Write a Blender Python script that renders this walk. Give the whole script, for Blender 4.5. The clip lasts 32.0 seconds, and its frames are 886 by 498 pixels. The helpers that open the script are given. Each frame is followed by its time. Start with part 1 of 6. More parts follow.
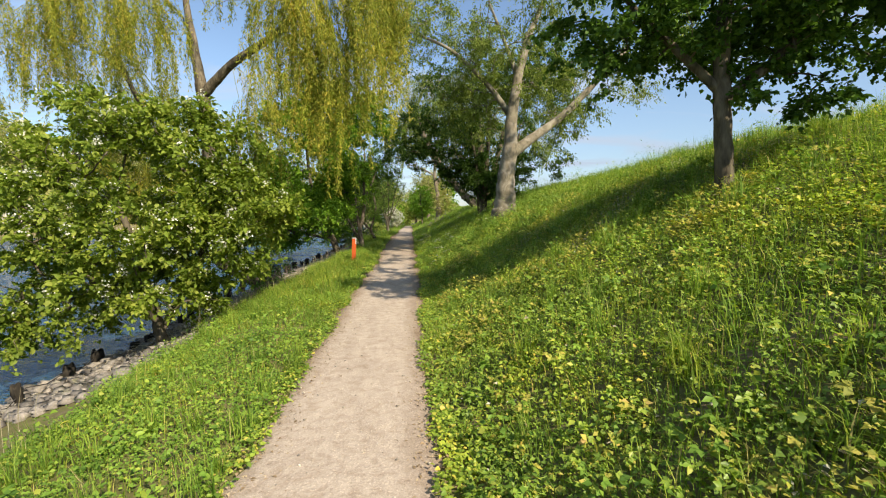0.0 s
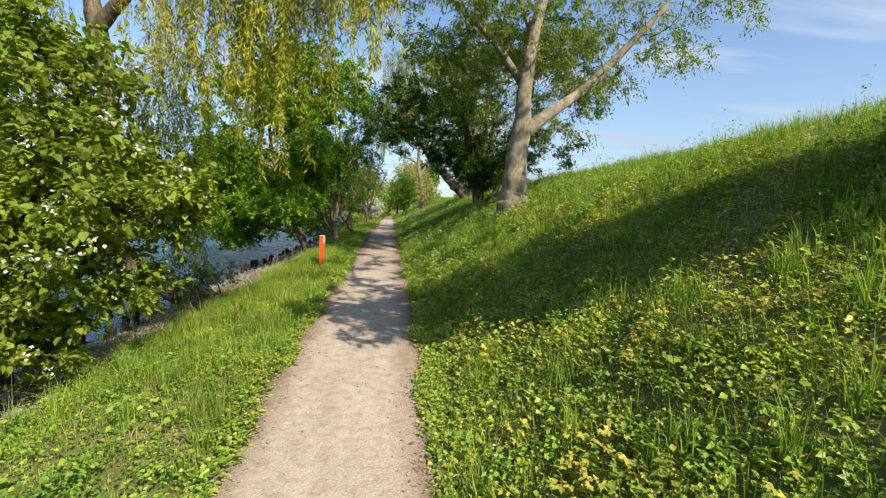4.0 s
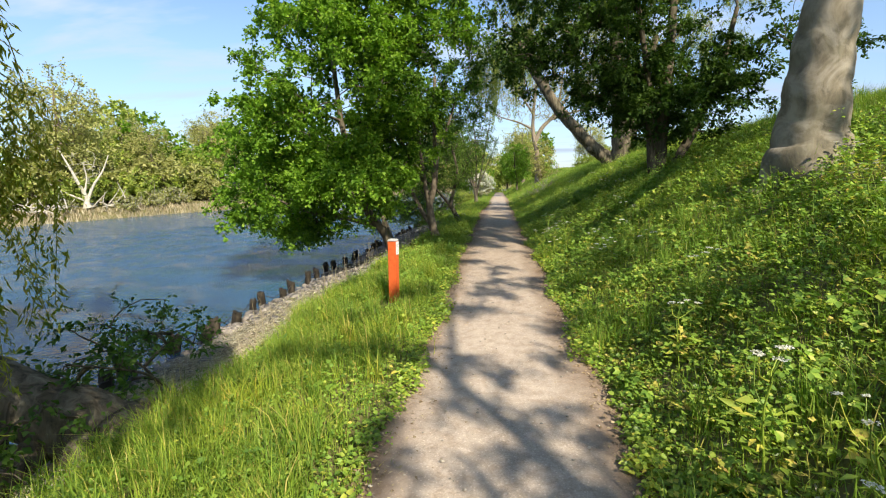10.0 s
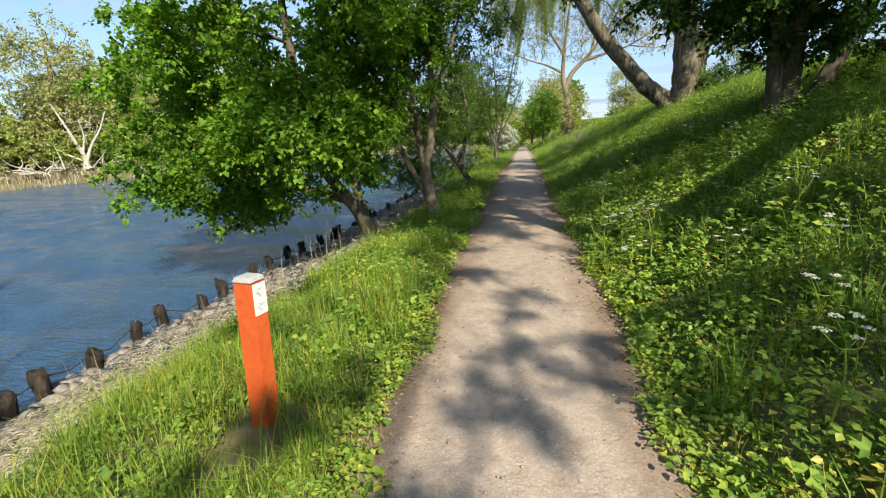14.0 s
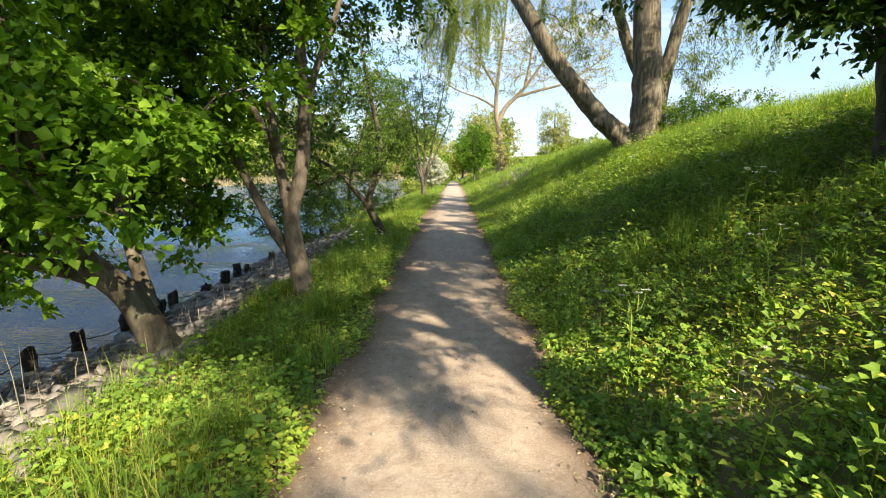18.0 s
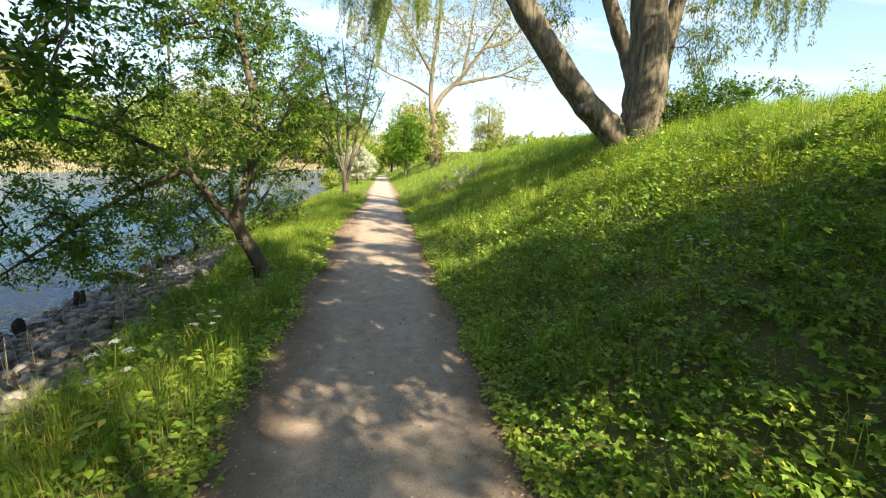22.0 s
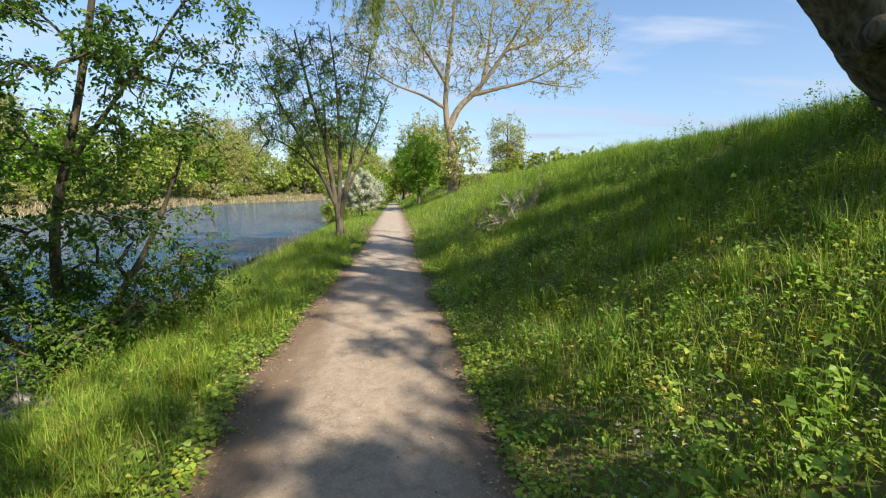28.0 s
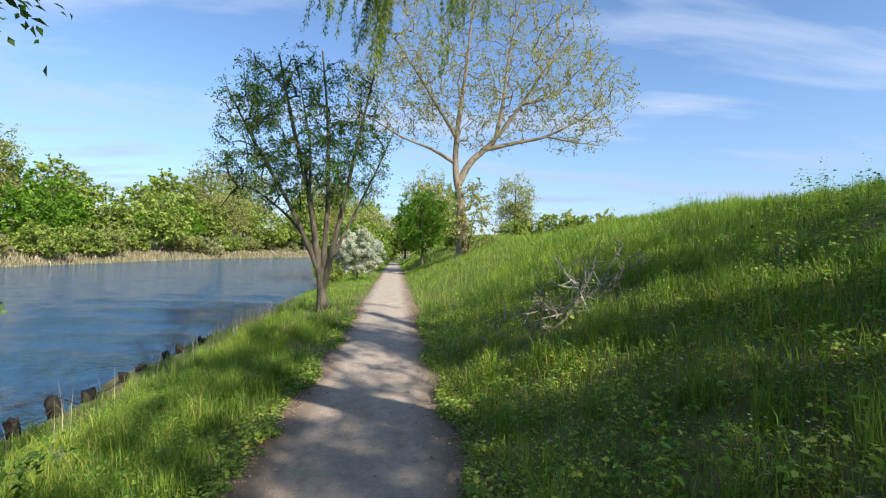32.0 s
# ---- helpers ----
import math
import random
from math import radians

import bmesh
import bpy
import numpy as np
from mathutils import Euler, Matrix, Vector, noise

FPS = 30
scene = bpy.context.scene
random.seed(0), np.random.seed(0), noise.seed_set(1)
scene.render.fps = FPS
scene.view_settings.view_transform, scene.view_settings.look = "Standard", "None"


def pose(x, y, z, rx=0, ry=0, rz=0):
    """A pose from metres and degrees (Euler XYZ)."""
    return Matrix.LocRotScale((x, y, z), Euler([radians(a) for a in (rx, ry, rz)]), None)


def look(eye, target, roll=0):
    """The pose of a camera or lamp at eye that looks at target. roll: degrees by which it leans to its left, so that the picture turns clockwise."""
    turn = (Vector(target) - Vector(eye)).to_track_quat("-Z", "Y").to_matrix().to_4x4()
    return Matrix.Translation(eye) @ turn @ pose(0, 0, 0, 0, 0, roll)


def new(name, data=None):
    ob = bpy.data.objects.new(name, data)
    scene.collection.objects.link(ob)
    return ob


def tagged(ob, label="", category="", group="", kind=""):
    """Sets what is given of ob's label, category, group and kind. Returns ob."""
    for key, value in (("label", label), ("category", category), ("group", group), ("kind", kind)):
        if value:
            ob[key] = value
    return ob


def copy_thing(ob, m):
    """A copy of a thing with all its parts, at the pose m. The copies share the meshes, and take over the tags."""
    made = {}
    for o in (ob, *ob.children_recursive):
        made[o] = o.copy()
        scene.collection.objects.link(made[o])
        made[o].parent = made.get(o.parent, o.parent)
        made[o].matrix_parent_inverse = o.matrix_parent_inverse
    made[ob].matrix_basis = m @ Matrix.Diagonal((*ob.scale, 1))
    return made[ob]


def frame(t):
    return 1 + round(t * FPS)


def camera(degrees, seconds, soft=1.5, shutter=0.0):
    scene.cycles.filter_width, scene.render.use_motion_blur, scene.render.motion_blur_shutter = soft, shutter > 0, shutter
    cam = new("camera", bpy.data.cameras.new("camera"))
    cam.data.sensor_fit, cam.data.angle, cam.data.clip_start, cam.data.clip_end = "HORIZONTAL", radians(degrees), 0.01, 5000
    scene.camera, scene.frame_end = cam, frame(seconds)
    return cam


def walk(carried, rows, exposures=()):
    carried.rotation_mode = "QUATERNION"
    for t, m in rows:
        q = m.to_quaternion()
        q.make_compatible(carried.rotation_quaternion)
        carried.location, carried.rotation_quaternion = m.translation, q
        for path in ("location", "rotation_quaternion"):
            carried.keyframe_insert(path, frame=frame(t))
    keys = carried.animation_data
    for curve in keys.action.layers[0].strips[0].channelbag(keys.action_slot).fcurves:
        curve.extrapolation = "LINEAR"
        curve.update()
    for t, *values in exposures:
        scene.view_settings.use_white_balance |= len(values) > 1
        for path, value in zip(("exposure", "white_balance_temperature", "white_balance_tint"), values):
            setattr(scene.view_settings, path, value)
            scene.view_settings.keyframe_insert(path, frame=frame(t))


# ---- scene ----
# ---- camera and walk ----
cam = camera(89.1, 32.0, 1.15)
PATH = [
    (0, (0.168, -0.024, 1.713), (0.311, 1.965, 1.56), -0.1),
    (0.5, (0.13, 0.436, 1.669), (0.403, 2.412, 1.533), -1.2),
    (1, (0.154, 0.9, 1.643), (0.456, 2.873, 1.521), -0.6),
    (1.5, (0.115, 1.302, 1.67), (0.428, 3.273, 1.542), -0.3),
    (2, (0.151, 1.782, 1.654), (0.467, 3.752, 1.509), 0.6),
    (2.5, (0.09, 2.195, 1.67), (0.399, 4.165, 1.516), 0.6),
    (3, (0.01, 2.631, 1.735), (0.295, 4.602, 1.555), 0.6),
    (3.5, (0.06, 3.014, 1.78), (0.301, 4.99, 1.592), 1.1),
    (5.5, (-0.011, 5.326, 1.772), (0.179, 7.305, 1.551), 0.1),
    (6, (-0.012, 5.94, 1.804), (0.054, 7.925, 1.575), -0.4),
    (6.5, (-0.102, 6.387, 1.763), (-0.115, 8.374, 1.536), -0.7),
    (7, (-0.17, 6.929, 1.738), (-0.319, 8.91, 1.505), -0.9),
    (7.5, (-0.166, 7.426, 1.699), (-0.405, 9.396, 1.45), -0.4),
    (8, (-0.287, 7.932, 1.678), (-0.529, 9.897, 1.398), -0.3),
    (8.5, (-0.338, 8.403, 1.65), (-0.581, 10.367, 1.362), -0.5),
    (9, (-0.399, 8.98, 1.696), (-0.652, 10.944, 1.412), -0.5),
    (9.5, (-0.427, 9.519, 1.711), (-0.683, 11.481, 1.423), -0.9),
    (10, (-0.334, 10.184, 1.666), (-0.585, 12.146, 1.373), -2.2),
    (10.5, (-0.339, 10.688, 1.638), (-0.569, 12.653, 1.342), -2.1),
    (11, (-0.355, 11.249, 1.631), (-0.552, 13.211, 1.296), -2.2),
    (11.5, (-0.306, 11.779, 1.633), (-0.543, 13.735, 1.289), -2.4),
    (12, (-0.359, 12.366, 1.623), (-0.748, 14.3, 1.292), -2.9),
    (12.5, (-0.401, 12.856, 1.617), (-0.877, 14.772, 1.3), -2.6),
    (13, (-0.374, 13.391, 1.602), (-0.906, 15.292, 1.281), -1.7),
    (13.5, (-0.401, 13.869, 1.557), (-0.87, 15.785, 1.231), -0.8),
    (14, (-0.332, 14.371, 1.579), (-0.685, 16.28, 1.101), -3.0),
    (14.5, (-0.259, 14.876, 1.597), (-0.597, 16.792, 1.135), -2.1),
    (15, (-0.248, 15.42, 1.568), (-0.559, 17.346, 1.128), -1.6),
    (15.5, (-0.155, 15.999, 1.516), (-0.439, 17.944, 1.146), -1.2),
    (17.5, (-0.343, 18.08, 1.6), (-0.515, 20.043, 1.256), -1.5),
    (18, (-0.336, 18.717, 1.585), (-0.381, 20.685, 1.231), 0.0),
    (18.5, (-0.239, 19.196, 1.624), (-0.188, 21.162, 1.258), 0.2),
    (19, (-0.217, 19.762, 1.605), (-0.035, 21.715, 1.213), 1.0),
    (19.5, (-0.179, 20.238, 1.6), (0.079, 22.175, 1.177), 1.4),
    (20, (-0.138, 20.795, 1.658), (0.151, 22.731, 1.246), 1.7),
    (20.5, (-0.26, 21.333, 1.644), (0.043, 23.268, 1.241), 1.9),
    (21, (-0.281, 21.901, 1.656), (0.025, 23.838, 1.264), 2.0),
    (21.5, (-0.294, 22.377, 1.679), (-0.002, 24.319, 1.299), 2.3),
    (22, (-0.389, 23.045, 1.66), (-0.113, 24.99, 1.285), 2.4),
    (22.5, (-0.337, 23.587, 1.622), (-0.071, 25.536, 1.257), 2.3),
    (23, (-0.378, 24.163, 1.624), (-0.129, 26.115, 1.269), 2.5),
    (23.5, (-0.461, 24.703, 1.618), (-0.217, 26.658, 1.274), 2.7),
    (24, (-0.402, 25.286, 1.631), (-0.167, 27.244, 1.298), 3.0),
    (24.5, (-0.395, 25.796, 1.605), (-0.174, 27.756, 1.278), 2.3),
    (25, (-0.433, 26.369, 1.579), (-0.201, 28.33, 1.258), 0.5),
    (25.5, (-0.324, 26.927, 1.625), (-0.085, 28.887, 1.312), 0.5),
    (27.5, (-0.24, 28.699, 1.604), (-0.028, 30.668, 1.325), 0.2),
    (28, (-0.163, 29.252, 1.635), (0.049, 31.222, 1.363), -0.2),
    (28.5, (-0.123, 29.707, 1.629), (0.083, 31.68, 1.371), -0.1),
    (29, (-0.16, 30.265, 1.635), (0.04, 32.238, 1.38), 0.9),
    (29.5, (-0.105, 30.723, 1.655), (0.076, 32.699, 1.404), 1.3),
    (30, (-0.135, 31.226, 1.69), (0.025, 33.211, 1.503), 1.3),
    (30.5, (-0.18, 31.708, 1.709), (-0.014, 33.696, 1.574), 1.4),
    (31, (-0.098, 32.095, 1.723), (0.075, 34.086, 1.651), 1.4),
    (31.5, (-0.112, 32.495, 1.75), (0.076, 34.486, 1.717), 1.1),
    (32, (-0.131, 32.967, 1.763), (0.079, 34.956, 1.752), 1.3),
]
walk(cam, [(t, look(eye, target, roll)) for t, eye, target, roll in PATH], [(0.0, 0.93, 7000, 10), (3.0, 0.93, 6800, 10), (6.0, 1.1, 6600, 10), (9.0, 1.15, 6700, 10), (12.5, 1.0, 6400, 10), (15.0, 1.08, 6600, 10), (17.0, 1.38, 6900, 10), (20.0, 1.78, 7150, 10), (22.5, 1.78, 7250, 10), (25.0, 1.6, 7000, 10), (28.0, 1.0, 6500, 10), (30.0, 0.95, 6300, 10), (31.0, 0.9, 6100, 10), (32.0, 0.95, 6000, 10)])

# ---- world and sun ----
SUN_ELEVATION, SUN_TURN = radians(39), radians(146)   # turn: clockwise from the way the path runs
sun_way = Vector((math.sin(SUN_TURN) * math.cos(SUN_ELEVATION), math.cos(SUN_TURN) * math.cos(SUN_ELEVATION), math.sin(SUN_ELEVATION)))


def link(tree, a, b):
    tree.links.new(a, b)


def node(tree, kind, **values):
    n = tree.nodes.new(kind)
    for key, value in values.items():
        n.inputs[key].default_value = value
    return n


def ramp(tree, fac, stops):
    n = tree.nodes.new("ShaderNodeValToRGB")
    while len(n.color_ramp.elements) < len(stops):
        n.color_ramp.elements.new(0.5)
    for e, (place, colour) in zip(n.color_ramp.elements, stops):
        e.position, e.color = place, (*colour, 1)
    link(tree, fac, n.inputs[0])
    return n.outputs[0]


def mix(tree, fac, a, b, kind="MIX"):
    n = tree.nodes.new("ShaderNodeMix")
    n.data_type, n.blend_type = "RGBA", kind
    for socket, value in ((n.inputs[0], fac), (n.inputs[6], a), (n.inputs[7], b)):
        if hasattr(value, "links"):
            link(tree, value, socket)
        else:
            socket.default_value = value if not isinstance(value, tuple) else (*value, 1)
    return n.outputs[2]


def arith(tree, kind, a, b=0.0):
    n = tree.nodes.new("ShaderNodeMath")
    n.operation = kind
    for socket, value in zip(n.inputs, (a, b)):
        if hasattr(value, "links"):
            link(tree, value, socket)
        else:
            socket.default_value = value
    return n.outputs[0]


world = bpy.data.worlds.new("world")
scene.world = world
world.use_nodes = True
wt = world.node_tree
wt.nodes.clear()
sky = wt.nodes.new("ShaderNodeTexSky")
sky.sky_type, sky.sun_disc = "NISHITA", False
sky.sun_elevation, sky.sun_rotation = SUN_ELEVATION, SUN_TURN
sky.air_density, sky.dust_density, sky.ozone_density = 1.0, 0.4, 3.0
where = wt.nodes.new("ShaderNodeTexCoord").outputs["Generated"]
parts_ = wt.nodes.new("ShaderNodeSeparateXYZ")
link(wt, where, parts_.inputs[0])
height = arith(wt, "MAXIMUM", parts_.outputs[2], 0.03)
flat = wt.nodes.new("ShaderNodeCombineXYZ")
link(wt, arith(wt, "DIVIDE", parts_.outputs[0], arith(wt, "ADD", height, 0.12)), flat.inputs[0])
link(wt, arith(wt, "DIVIDE", parts_.outputs[1], arith(wt, "ADD", height, 0.12)), flat.inputs[1])
turned = wt.nodes.new("ShaderNodeMapping")
turned.inputs["Rotation"].default_value = (0, 0, radians(-28))
turned.inputs["Scale"].default_value = (0.55, 1.5, 1)
turned.inputs["Location"].default_value = (0.7, 0.2, 0)
link(wt, flat.outputs[0], turned.inputs[0])
wisps = node(wt, "ShaderNodeTexNoise", Scale=1.3, Detail=7.0, Roughness=0.55, Distortion=0.35)
link(wt, turned.outputs[0], wisps.inputs["Vector"])
cover = ramp(wt, wisps.outputs[0], [(0.5, (0, 0, 0)), (0.68, (0.85, 0.85, 0.85))])
haze = ramp(wt, parts_.outputs[2], [(0.0, (0.75, 0.75, 0.75)), (0.3, (0, 0, 0))])
cloudy = mix(wt, cover, sky.outputs[0], (3.5, 4.0, 4.9))
cloudy = mix(wt, arith(wt, "MULTIPLY", haze, 0.75), cloudy, (1.55, 2.1, 3.2))
back = node(wt, "ShaderNodeBackground", Strength=0.102)
link(wt, cloudy, back.inputs[0])
link(wt, back.outputs[0], wt.nodes.new("ShaderNodeOutputWorld").inputs[0])

sun = new("sun", bpy.data.lights.new("sun", "SUN"))
sun.data.energy, sun.data.angle, sun.data.color = 4.15, radians(0.55), (1.0, 0.92, 0.77)
sun.matrix_world = look((0, 0, 30), Vector((0, 0, 30)) - sun_way)


# ---- materials ----
def blank(name):
    m = bpy.data.materials.new(name)
    m.use_nodes = True
    m.node_tree.nodes.clear()
    out = m.node_tree.nodes.new("ShaderNodeOutputMaterial")
    return m, m.node_tree, out


def bumped(t, height, strength, distance=0.02):
    b = node(t, "ShaderNodeBump", Strength=strength, Distance=distance)
    link(t, height, b.inputs["Height"])
    return b.outputs[0]


def leaf_material(name, stops, clear=0.45, gloss=0.55, see=(1.2, 1.3, 0.7), patches=None, sheen=0.18):
    """Thin leaves: colour varied leaf by leaf, with light passing through."""
    m, t, out = blank(name)
    rnd = t.nodes.new("ShaderNodeNewGeometry").outputs["Random Per Island"]
    colour = ramp(t, rnd, stops)
    at = t.nodes.new("ShaderNodeTexCoord").outputs["Object"]
    big = node(t, "ShaderNodeTexNoise", Scale=0.9, Detail=3.0)
    link(t, at, big.inputs["Vector"])
    shade = ramp(t, big.outputs[0], [(0.3, (0.72, 0.76, 0.7)), (0.7, (1.2, 1.15, 1.05))])
    colour = mix(t, 1.0, colour, shade, "MULTIPLY")
    if patches:
        for tint, size, low, high, seed in patches:
            spot = node(t, "ShaderNodeTexNoise", Scale=size, Detail=4.0, Roughness=0.6)
            shifted = t.nodes.new("ShaderNodeMapping")
            shifted.inputs["Location"].default_value = (seed, 2 * seed, 0)
            link(t, at, shifted.inputs[0])
            link(t, shifted.outputs[0], spot.inputs["Vector"])
            colour = mix(t, ramp(t, spot.outputs[0], [(low, (0, 0, 0)), (high, (0.75, 0.75, 0.75))]), colour, mix(t, 1.0, colour, tint, "MULTIPLY"))
    p = node(t, "ShaderNodeBsdfPrincipled", Roughness=gloss)
    p.inputs["Specular IOR Level"].default_value = sheen
    link(t, colour, p.inputs["Base Color"])
    tr = t.nodes.new("ShaderNodeBsdfTranslucent")
    link(t, mix(t, 1.0, colour, see, "MULTIPLY"), tr.inputs[0])
    both = node(t, "ShaderNodeMixShader", Fac=clear)
    link(t, p.outputs[0], both.inputs[1])
    link(t, tr.outputs[0], both.inputs[2])
    link(t, both.outputs[0], out.inputs[0])
    return m


def bark_material(name, dark, mid, light, scale=9.0, stretch=0.25, relief=0.6, patches=None):
    m, t, out = blank(name)
    at = t.nodes.new("ShaderNodeTexCoord").outputs["Object"]
    mp = t.nodes.new("ShaderNodeMapping")
    mp.inputs["Scale"].default_value = (1, 1, stretch)
    link(t, at, mp.inputs[0])
    ridge = node(t, "ShaderNodeTexNoise", Scale=scale, Detail=6.0, Roughness=0.65, Distortion=0.6)
    link(t, mp.outputs[0], ridge.inputs["Vector"])
    broad = node(t, "ShaderNodeTexNoise", Scale=1.7, Detail=3.0)
    link(t, at, broad.inputs["Vector"])
    colour = ramp(t, ridge.outputs[0], [(0.3, dark), (0.5, mid), (0.72, light)])
    colour = mix(t, 1.0, colour, ramp(t, broad.outputs[0], [(0.3, (0.75, 0.78, 0.7)), (0.7, (1.12, 1.1, 1.05))]), "MULTIPLY")
    if patches:
        wob = node(t, "ShaderNodeTexNoise", Scale=2.6, Detail=5.0, Roughness=0.62, Distortion=0.8)
        link(t, at, wob.inputs["Vector"])
        colour = mix(t, ramp(t, wob.outputs[0], [(0.46, (0, 0, 0)), (0.62, (0.8, 0.8, 0.8))]), colour, patches)
    p = node(t, "ShaderNodeBsdfPrincipled", Roughness=0.88)
    p.inputs["Specular IOR Level"].default_value = 0.2
    link(t, colour, p.inputs["Base Color"])
    link(t, bumped(t, ridge.outputs[0], relief, 0.03), p.inputs["Normal"])
    link(t, p.outputs[0], out.inputs[0])
    return m


def rough_material(name, stops, scale, relief=0.3, rough=0.9, by_object=False, second=None, metal=0.0):
    """Any mottled matt stuff: fine grain over broad stains."""
    m, t, out = blank(name)
    at = t.nodes.new("ShaderNodeTexCoord").outputs["Object"]
    fine = node(t, "ShaderNodeTexNoise", Scale=scale, Detail=6.0, Roughness=0.7)
    link(t, at, fine.inputs["Vector"])
    broad = node(t, "ShaderNodeTexNoise", Scale=scale / 14, Detail=4.0)
    link(t, at, broad.inputs["Vector"])
    colour = ramp(t, fine.outputs[0], stops)
    colour = mix(t, 1.0, colour, ramp(t, broad.outputs[0], [(0.3, (0.78, 0.77, 0.75)), (0.7, (1.14, 1.12, 1.1))]), "MULTIPLY")
    if by_object:
        pick = t.nodes.new("ShaderNodeObjectInfo").outputs["Random"] if by_object == "object" else t.nodes.new("ShaderNodeNewGeometry").outputs["Random Per Island"]
        colour = mix(t, 1.0, colour, ramp(t, pick, [(0.0, (0.55, 0.54, 0.53)), (0.5, (0.95, 0.93, 0.9)), (1.0, (1.35, 1.3, 1.22))]), "MULTIPLY")
    if second:
        spots = node(t, "ShaderNodeTexNoise", Scale=second[1], Detail=5.0, Roughness=0.6)
        link(t, at, spots.inputs["Vector"])
        colour = mix(t, ramp(t, spots.outputs[0], [(second[2], (0, 0, 0)), (second[3], (1, 1, 1))]), colour, second[0])
    p = node(t, "ShaderNodeBsdfPrincipled", Roughness=rough, Metallic=metal)
    p.inputs["Specular IOR Level"].default_value = 0.25
    link(t, colour, p.inputs["Base Color"])
    link(t, bumped(t, fine.outputs[0], relief), p.inputs["Normal"])
    link(t, p.outputs[0], out.inputs[0])
    return m


GRASS = leaf_material("grass_blades", [(0.0, (0.125, 0.215, 0.032)), (0.45, (0.22, 0.335, 0.045)), (0.85, (0.345, 0.425, 0.06)), (1.0, (0.58, 0.46, 0.17))], 0.4, patches=[((1.42, 1.17, 0.9), 0.8, 0.52, 0.66, 3.0), ((0.7, 0.8, 0.8), 1.3, 0.52, 0.66, 7.0), ((1.35, 1.0, 1.3), 4.0, 0.58, 0.7, 11.0)])
TALL = leaf_material("tall_grass_blades", [(0.0, (0.11, 0.21, 0.034)), (0.5, (0.205, 0.335, 0.048)), (0.92, (0.33, 0.42, 0.075)), (1.0, (0.54, 0.45, 0.23))], 0.4, patches=[((1.42, 1.17, 0.9), 0.8, 0.52, 0.66, 3.0), ((0.7, 0.8, 0.8), 1.3, 0.52, 0.66, 7.0), ((1.35, 1.0, 1.3), 4.0, 0.58, 0.7, 11.0)])
WEEDS = leaf_material("weed_leaves", [(0.0, (0.14, 0.225, 0.04)), (0.45, (0.265, 0.385, 0.058)), (0.85, (0.39, 0.49, 0.08)), (0.95, (0.53, 0.51, 0.09)), (1.0, (0.66, 0.53, 0.12))], 0.38, 0.45, patches=[((1.3, 1.15, 0.9), 0.8, 0.52, 0.66, 3.0), ((0.7, 0.8, 0.8), 1.3, 0.52, 0.66, 7.0), ((1.35, 1.0, 1.3), 4.0, 0.58, 0.7, 11.0)], sheen=0.42)
MAPLE = leaf_material("maple_leaves", [(0.0, (0.089, 0.184, 0.020)), (0.5, (0.158, 0.301, 0.029)), (1.0, (0.263, 0.407, 0.046))], 0.45)
DARKLEAF = leaf_material("dark_leaves", [(0.0, (0.055, 0.110, 0.022)), (0.5, (0.085, 0.170, 0.029)), (1.0, (0.140, 0.240, 0.042))], 0.36)
WILLOW = leaf_material("willow_leaves", [(0.0, (0.19, 0.225, 0.034)), (0.45, (0.31, 0.34, 0.048)), (0.8, (0.45, 0.43, 0.068)), (1.0, (0.56, 0.42, 0.09))], 0.45)
GREYWILLOW = leaf_material("grey_willow_leaves", [(0.0, (0.13, 0.18, 0.036)), (0.5, (0.21, 0.27, 0.06)), (1.0, (0.31, 0.36, 0.095))], 0.42)
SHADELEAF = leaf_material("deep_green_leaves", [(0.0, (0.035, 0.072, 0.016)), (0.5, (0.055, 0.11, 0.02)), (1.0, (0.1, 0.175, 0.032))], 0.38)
THORN = leaf_material("hawthorn_leaves", [(0.0, (0.13, 0.185, 0.028)), (0.5, (0.22, 0.3, 0.045)), (1.0, (0.36, 0.4, 0.085))], 0.45)
MIDLEAF = leaf_material("mid_green_leaves", [(0.0, (0.08, 0.145, 0.028)), (0.5, (0.13, 0.22, 0.04)), (1.0, (0.22, 0.32, 0.06))], 0.45)
FRESH = leaf_material("fresh_green_leaves", [(0.0, (0.14, 0.27, 0.035)), (0.5, (0.23, 0.4, 0.05)), (1.0, (0.36, 0.5, 0.08))], 0.45)
MIDDARK = leaf_material("dull_green_leaves", [(0.0, (0.065, 0.12, 0.025)), (0.5, (0.1, 0.185, 0.034)), (1.0, (0.18, 0.28, 0.05))], 0.42)
HERBS = leaf_material("shade_herb_leaves", [(0.0, (0.11, 0.2, 0.04)), (0.45, (0.2, 0.33, 0.055)), (0.9, (0.31, 0.44, 0.075)), (1.0, (0.48, 0.48, 0.1))], 0.38, 0.45, patches=[((1.3, 1.15, 0.9), 0.8, 0.54, 0.68, 3.0), ((0.7, 0.8, 0.8), 1.3, 0.52, 0.66, 7.0)])
YELLOWING = leaf_material("yellowing_leaves", [(0.0, (0.3, 0.33, 0.07)), (0.5, (0.46, 0.43, 0.09)), (0.85, (0.62, 0.52, 0.13)), (1.0, (0.5, 0.34, 0.14))], 0.38)
BUDS = leaf_material("young_leaves", [(0.0, (0.27, 0.26, 0.1)), (0.5, (0.36, 0.35, 0.14)), (1.0, (0.47, 0.44, 0.19))], 0.45)
